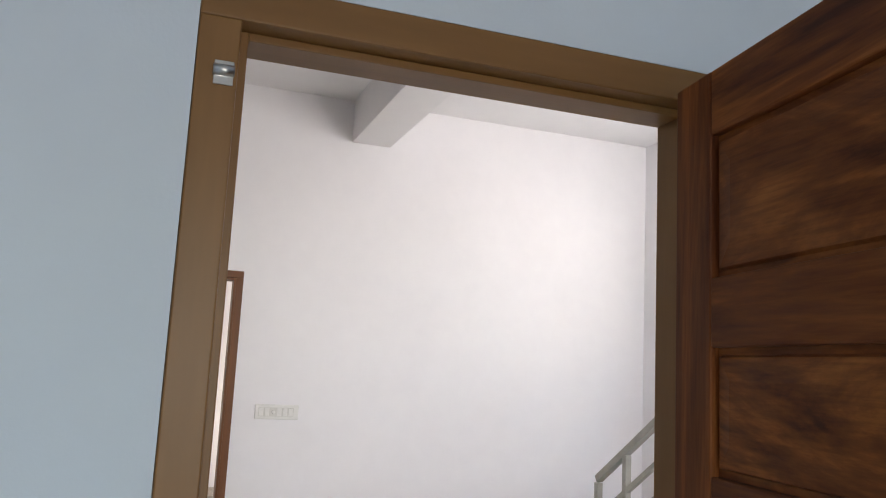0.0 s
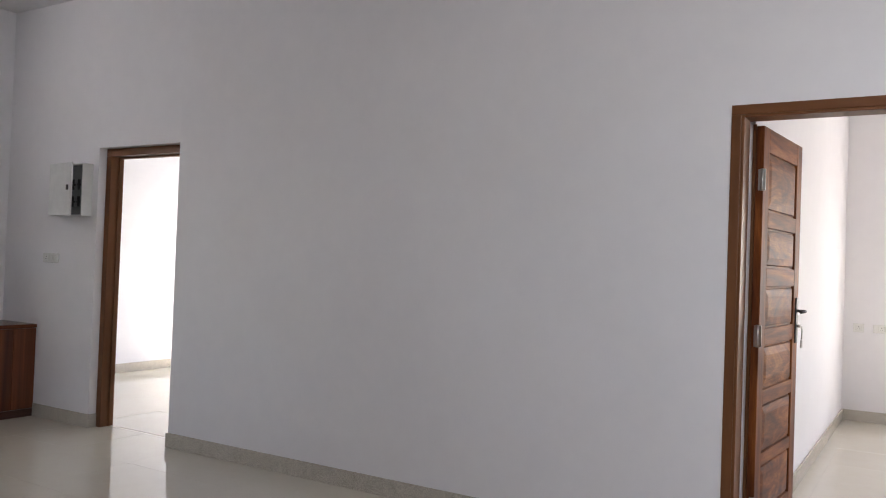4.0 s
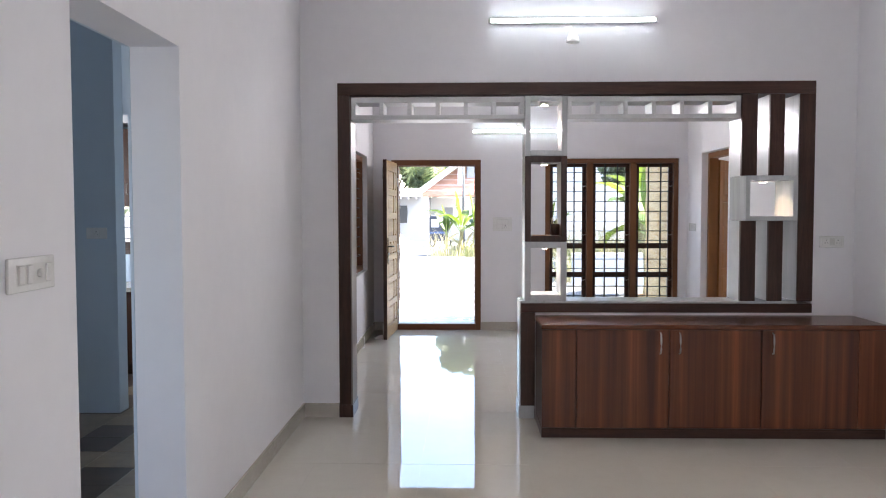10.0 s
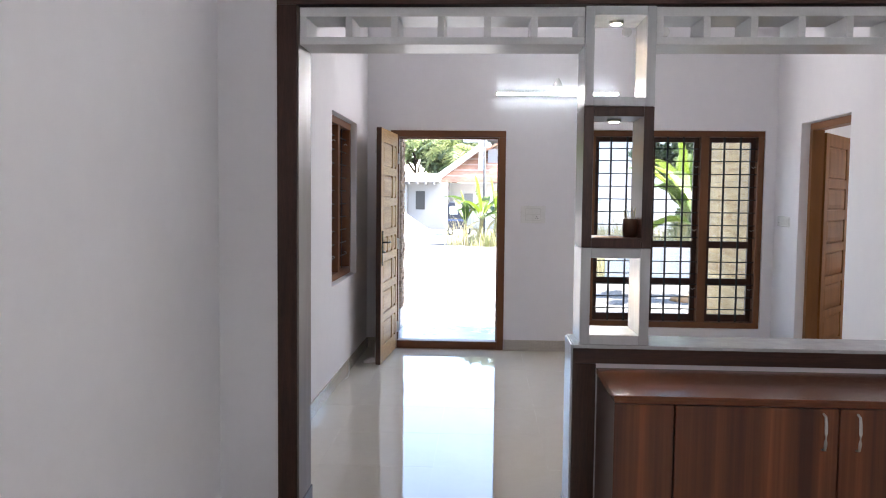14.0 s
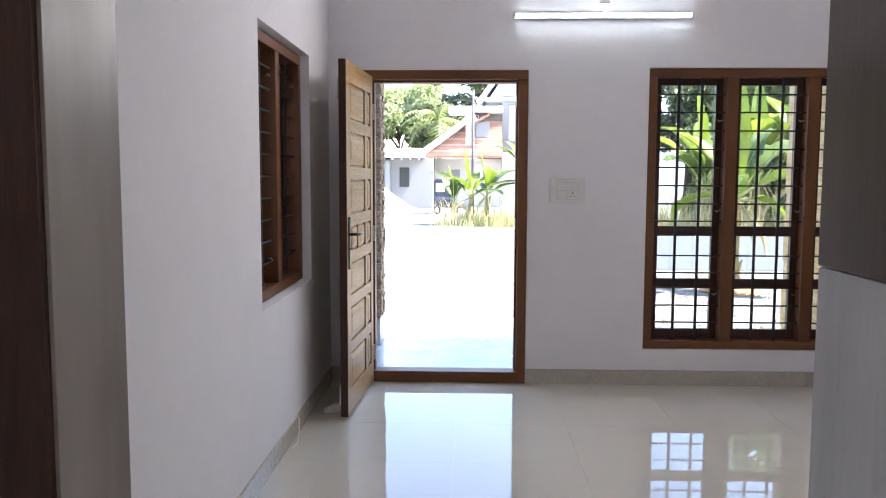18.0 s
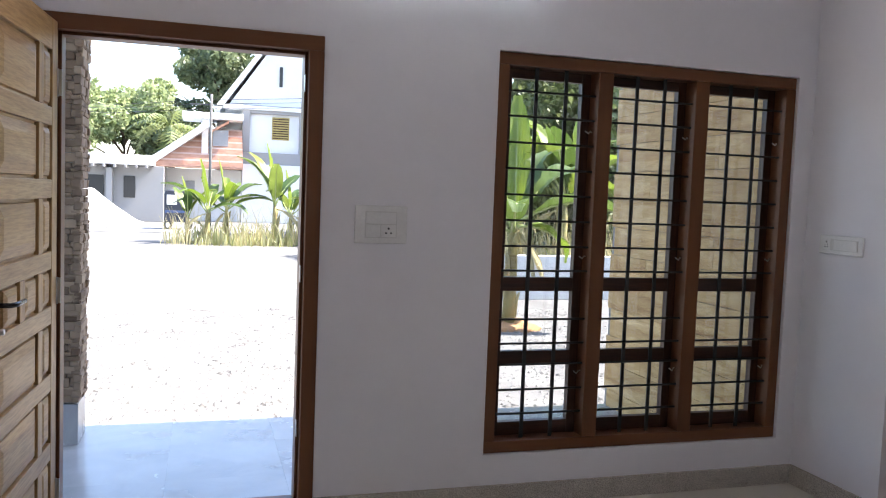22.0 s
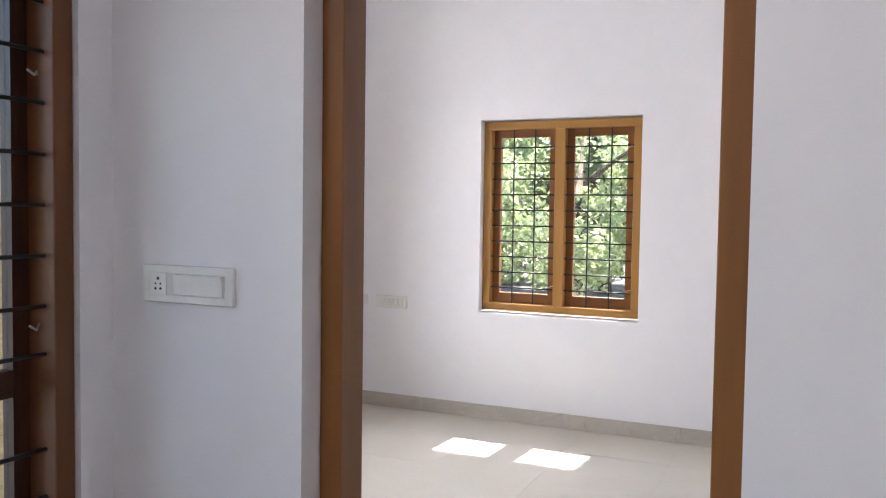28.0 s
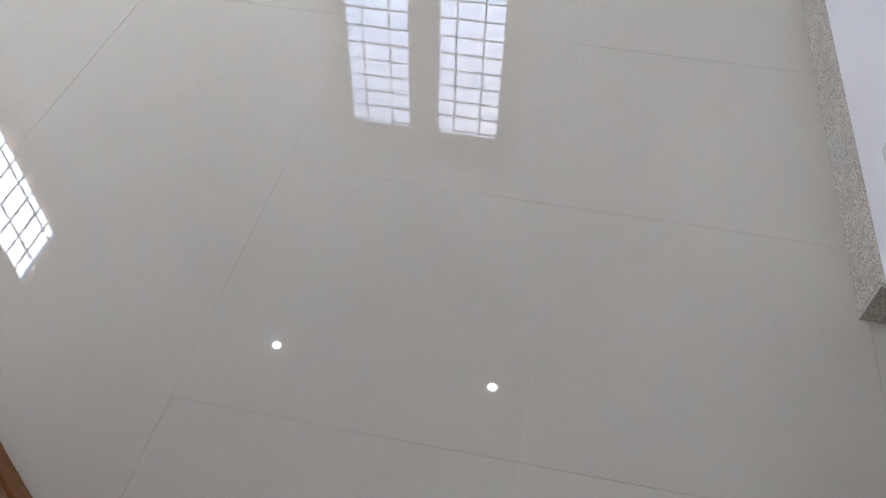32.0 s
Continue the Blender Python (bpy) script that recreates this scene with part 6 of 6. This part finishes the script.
for i in range(24):
    z, y = 2.72 + 0.08 * i, -1.4 + 0.07 * i
    # every fourth course is paler: the light course lines put into colour
    block("tile_course", (-3.5 + 0.105 * i, y, z - 0.05), (0.63, y + 0.08, z + 0.055), ROOF_PALE if i % 4 == 3 else ROOF_RED, roof, 0)
# white stands in for the sun-washed tiles of the roof's left slope
bm = bmesh.new()
prism(bm, [(-3.75, 2.5), (-0.85, 4.68), (-0.85, 5.0), (-4.0, 2.72)], "y", -1.5, 1.0)
part("barge_board", bm, OUT_WALL, hs, "white slope in place of the roof's sun-washed tiles")
for x0, x1, z0, z1 in ((-2.1, -1.6, 1.0, 2.0), (-0.2, 0.25, 1.2, 2.0), (-1.0, -0.65, 4.1, 4.55)):
    w = block("window", (x0, 0.44, z0), (x1, 0.499, z1), DB_GREY, hs, 0.01)
sh = thing("outbuilding", pose(-2.95, 46, GZ), "unfinished grey block outbuilding with a flat concrete roof", "shed")
block("wall", (-4.6, 0.3, 0), (1.4, 4, 2.59), GREY_WALL, sh, 0.02)
block("roof", (-4.8, -0.6, 2.6), (1.0, 4.2, 3.05), OUT_WALL, sh, 0.02)
# black panel on the solid wall for the dark inside an opening
block("opening", (-0.35, 0.24, 1.1), (0.15, 0.299, 2.1), BLACK, sh, 0.01)
for i in range(12):
    block("eave_beam", (-4.3 + 0.45 * i, -0.85, 2.46), (-4.2 + 0.45 * i, 0.29, 2.595), GREY_WALL, sh, 0.01)
# a second black panel, in place of the dark behind a door
block("doorway", (-2.0, 0.24, 0.1), (-1.2, 0.299, 2.1), BLACK, sh, 0.01)
block("pier", (-1.05, -0.3, 0), (-0.8, 0.236, 2.45), GREY_WALL, sh, 0.02)
bm = bmesh.new()
lathe(bm, [(2.4, 0), (1.8, 0.3), (1.0, 0.95), (0.4, 1.45), (0.1, 1.55)], (-4.3, 41.5, GZ - 0.02), 22)
for q in bm.verts:
    q.co += Vector((noise.noise(q.co * 1.5), noise.noise(q.co * 2), noise.noise(q.co * 1.8))) * 0.18
tagged(part("sand_mound", bm, SAND), "heap of grey sand on the ground", "heap")

setting(block("driveway", (-5.6, 37.5, GZ), (0.1, 44.5, GZ + 0.03), GREY_WALL, None, 0.01), "grey concrete driveway in the shade", "driveway")
pole = thing("utility_pole", pose(0.45, 38, GZ), "grey concrete utility pole with a cross arm", "pole")
bm = bmesh.new()
pipe(bm, [(0, 0, 0), (0, 0, 2.5), (0, 0, 5.2)], [0.065, 0.055, 0.05], 10)
part("mast", bm, POLE_GREY, pole)
block("cross_arm", (-0.75, -0.025, 4.77), (0.45, 0.025, 4.82), POLE_GREY, pole, 0.005)
for i, z in enumerate((4.62, 4.8, 4.95)):
    bm = bmesh.new()
    pipe(bm, [(-9, 12, z + 0.6), (-4, 5, z + 0.05), (-0.4, 0, z), (8, -4, z + 0.3)], 0.008, 5)
    part("cable", bm, IRON, pole)

rk = thing("auto_rickshaw", pose(-0.83, 40, GZ) @ Matrix.Diagonal((0.72, 1, 0.95, 1)), "black and blue three-wheeled auto rickshaw parked in the shade", "auto rickshaw")
bm = bmesh.new()
prism(bm, [(-0.55, 0.35), (0.65, 0.35), (0.75, 0.95), (0.62, 0.98), (0.5, 1.62), (-0.42, 1.66), (-0.55, 1.5)], "y", -0.62, 0.62)
bevel(bm, 0.05, 2)
part("body", bm, plain("black_canvas", (0.03, 0.035, 0.05), 0.6), rk)
block("side_panel", (-0.5, -0.635, 0.36), (0.62, -0.62, 0.85), plain("black_enamel", (0.03, 0.035, 0.05), 0.35), rk, 0.01, "dark painted side")
block("side_stripe", (-0.5, -0.641, 0.72), (0.62, -0.6355, 0.82), plain("blue_enamel", (0.05, 0.09, 0.2), 0.4), rk, 0.002, "blue painted stripe")
block("window", (-0.42, -0.628, 1.05), (0.1, -0.621, 1.45), PLASTIC, rk, 0.005)
for x, y in ((-0.35, -0.58), (-0.35, 0.58), (0.72, 0.0)):
    bm = bmesh.new()
    rod(bm, (x, y - 0.05, 0.22), (x, y + 0.05, 0.22), 0.22, 18)
    bevel(bm, 0.02, 1)
    tyre = part("wheel", bm, BLACK, rk)
    bm = bmesh.new()
    rod(bm, (x, y - 0.054, 0.22), (x, y + 0.054, 0.22), 0.11, 14)
    part("rim", bm, STEEL, tyre)

# ---- floors, laid tile by tile ----
def floor_slab(name, x0, x1, y0, y1, label, mat=GROUT, category="floor"):
    return setting(block(name, (x0, y0, -0.3), (x1, y1, -0.0012), mat, None, 0), label, category)


hall = floor_slab("floor", -0.86, 3.355, -4.15, 10.09, "polished cream vitrified tile floor with thin joints")
bed = floor_slab("floor_bedroom", 3.355, 7.145, 6.9, 11.64, "polished cream vitrified tile floor with thin joints")
side = floor_slab("floor_side_room", 3.355, 7.2, 1.6, 6.9, "polished cream vitrified tile floor")
store = floor_slab("floor_store", 3.355, 8.1, -3.6, -0.08, "polished cream vitrified tile floor")
first = floor_slab("floor_first_room", -4.3, -0.86, -2.2, 1.1, "polished cream vitrified tile floor")
kit = floor_slab("floor_kitchen", -3.4, -0.86, 1.1, 7.9, "brown and tan patterned kitchen floor tiles")
P = 0.62
TILES = {}
tilt = random.Random(8)


def lay(parent, x0, x1, y0, y1, ox=4.577, oy=8.985, pitch=P, mat=TILE, top=0.0, thick=0.01):
    i0, i1 = math.floor((x0 - ox) / pitch), math.ceil((x1 - ox) / pitch)
    j0, j1 = math.floor((y0 - oy) / pitch), math.ceil((y1 - oy) / pitch)
    for i in range(i0, i1):
        for j in range(j0, j1):
            a, b = max(x0, ox + i * pitch), min(x1, ox + (i + 1) * pitch)
            c, e = max(y0, oy + j * pitch), min(y1, oy + (j + 1) * pitch)
            if b - a < 0.02 or e - c < 0.02:
                continue
            key = (round(b - a, 3), round(e - c, 3), mat.name)
            if key not in TILES:
                bm = bmesh.new()
                g = 0.0003
                box(bm, (g, g, -thick), (b - a - g, e - c - g, 0))
                me = bpy.data.meshes.new("tile")
                bm.to_mesh(me)
                bm.free()
                me.materials.append(mat)
                TILES[key] = me
            o = new("tile", TILES[key])
            o.parent = parent
            o.location = (a, c, top)
            o.rotation_euler = (tilt.uniform(-0.0011, 0.0011), tilt.uniform(-0.0011, 0.0011), 0)


lay(hall, -0.86, 3.355, -4.15, 9.89, mat=HALL_TILE)
lay(bed, 3.355, 6.945, 6.9, 11.44)
lay(side, 3.355, 7.0, 1.75, 6.72)
lay(store, 3.355, 7.90, -3.4, -0.205)
lay(first, -4.1, -0.86, -2.05, 0.95)
lay(porch, -0.9, 3.12, 10.092, 11.78, 0.05, 10.1, 0.6, PORCH_TILE, -0.075)
# kitchen: a basket weave of dark and tan tiles
q = 0.3
for i in range(8):
    for j in range(22):
        x, y = -3.2 + q * i, 1.25 + q * j
        if x + q > -0.85 or y + q > 7.75 or (y < 2.0 and x < -2):
            continue
        mt = K_DARK if (i + 2 * j) % 5 in (0, 3) else K_LIGHT
        key = (mt.name, q)
        if key not in TILES:
            bm = bmesh.new()
            box(bm, (0.002, 0.002, -0.01), (q - 0.002, q - 0.002, 0))
            me = bpy.data.meshes.new("tile")
            bm.to_mesh(me)
            bm.free()
            me.materials.append(mt)
            TILES[key] = me
        o = new("tile", TILES[key])
        o.parent = kit
        o.location = (x, y, 0)
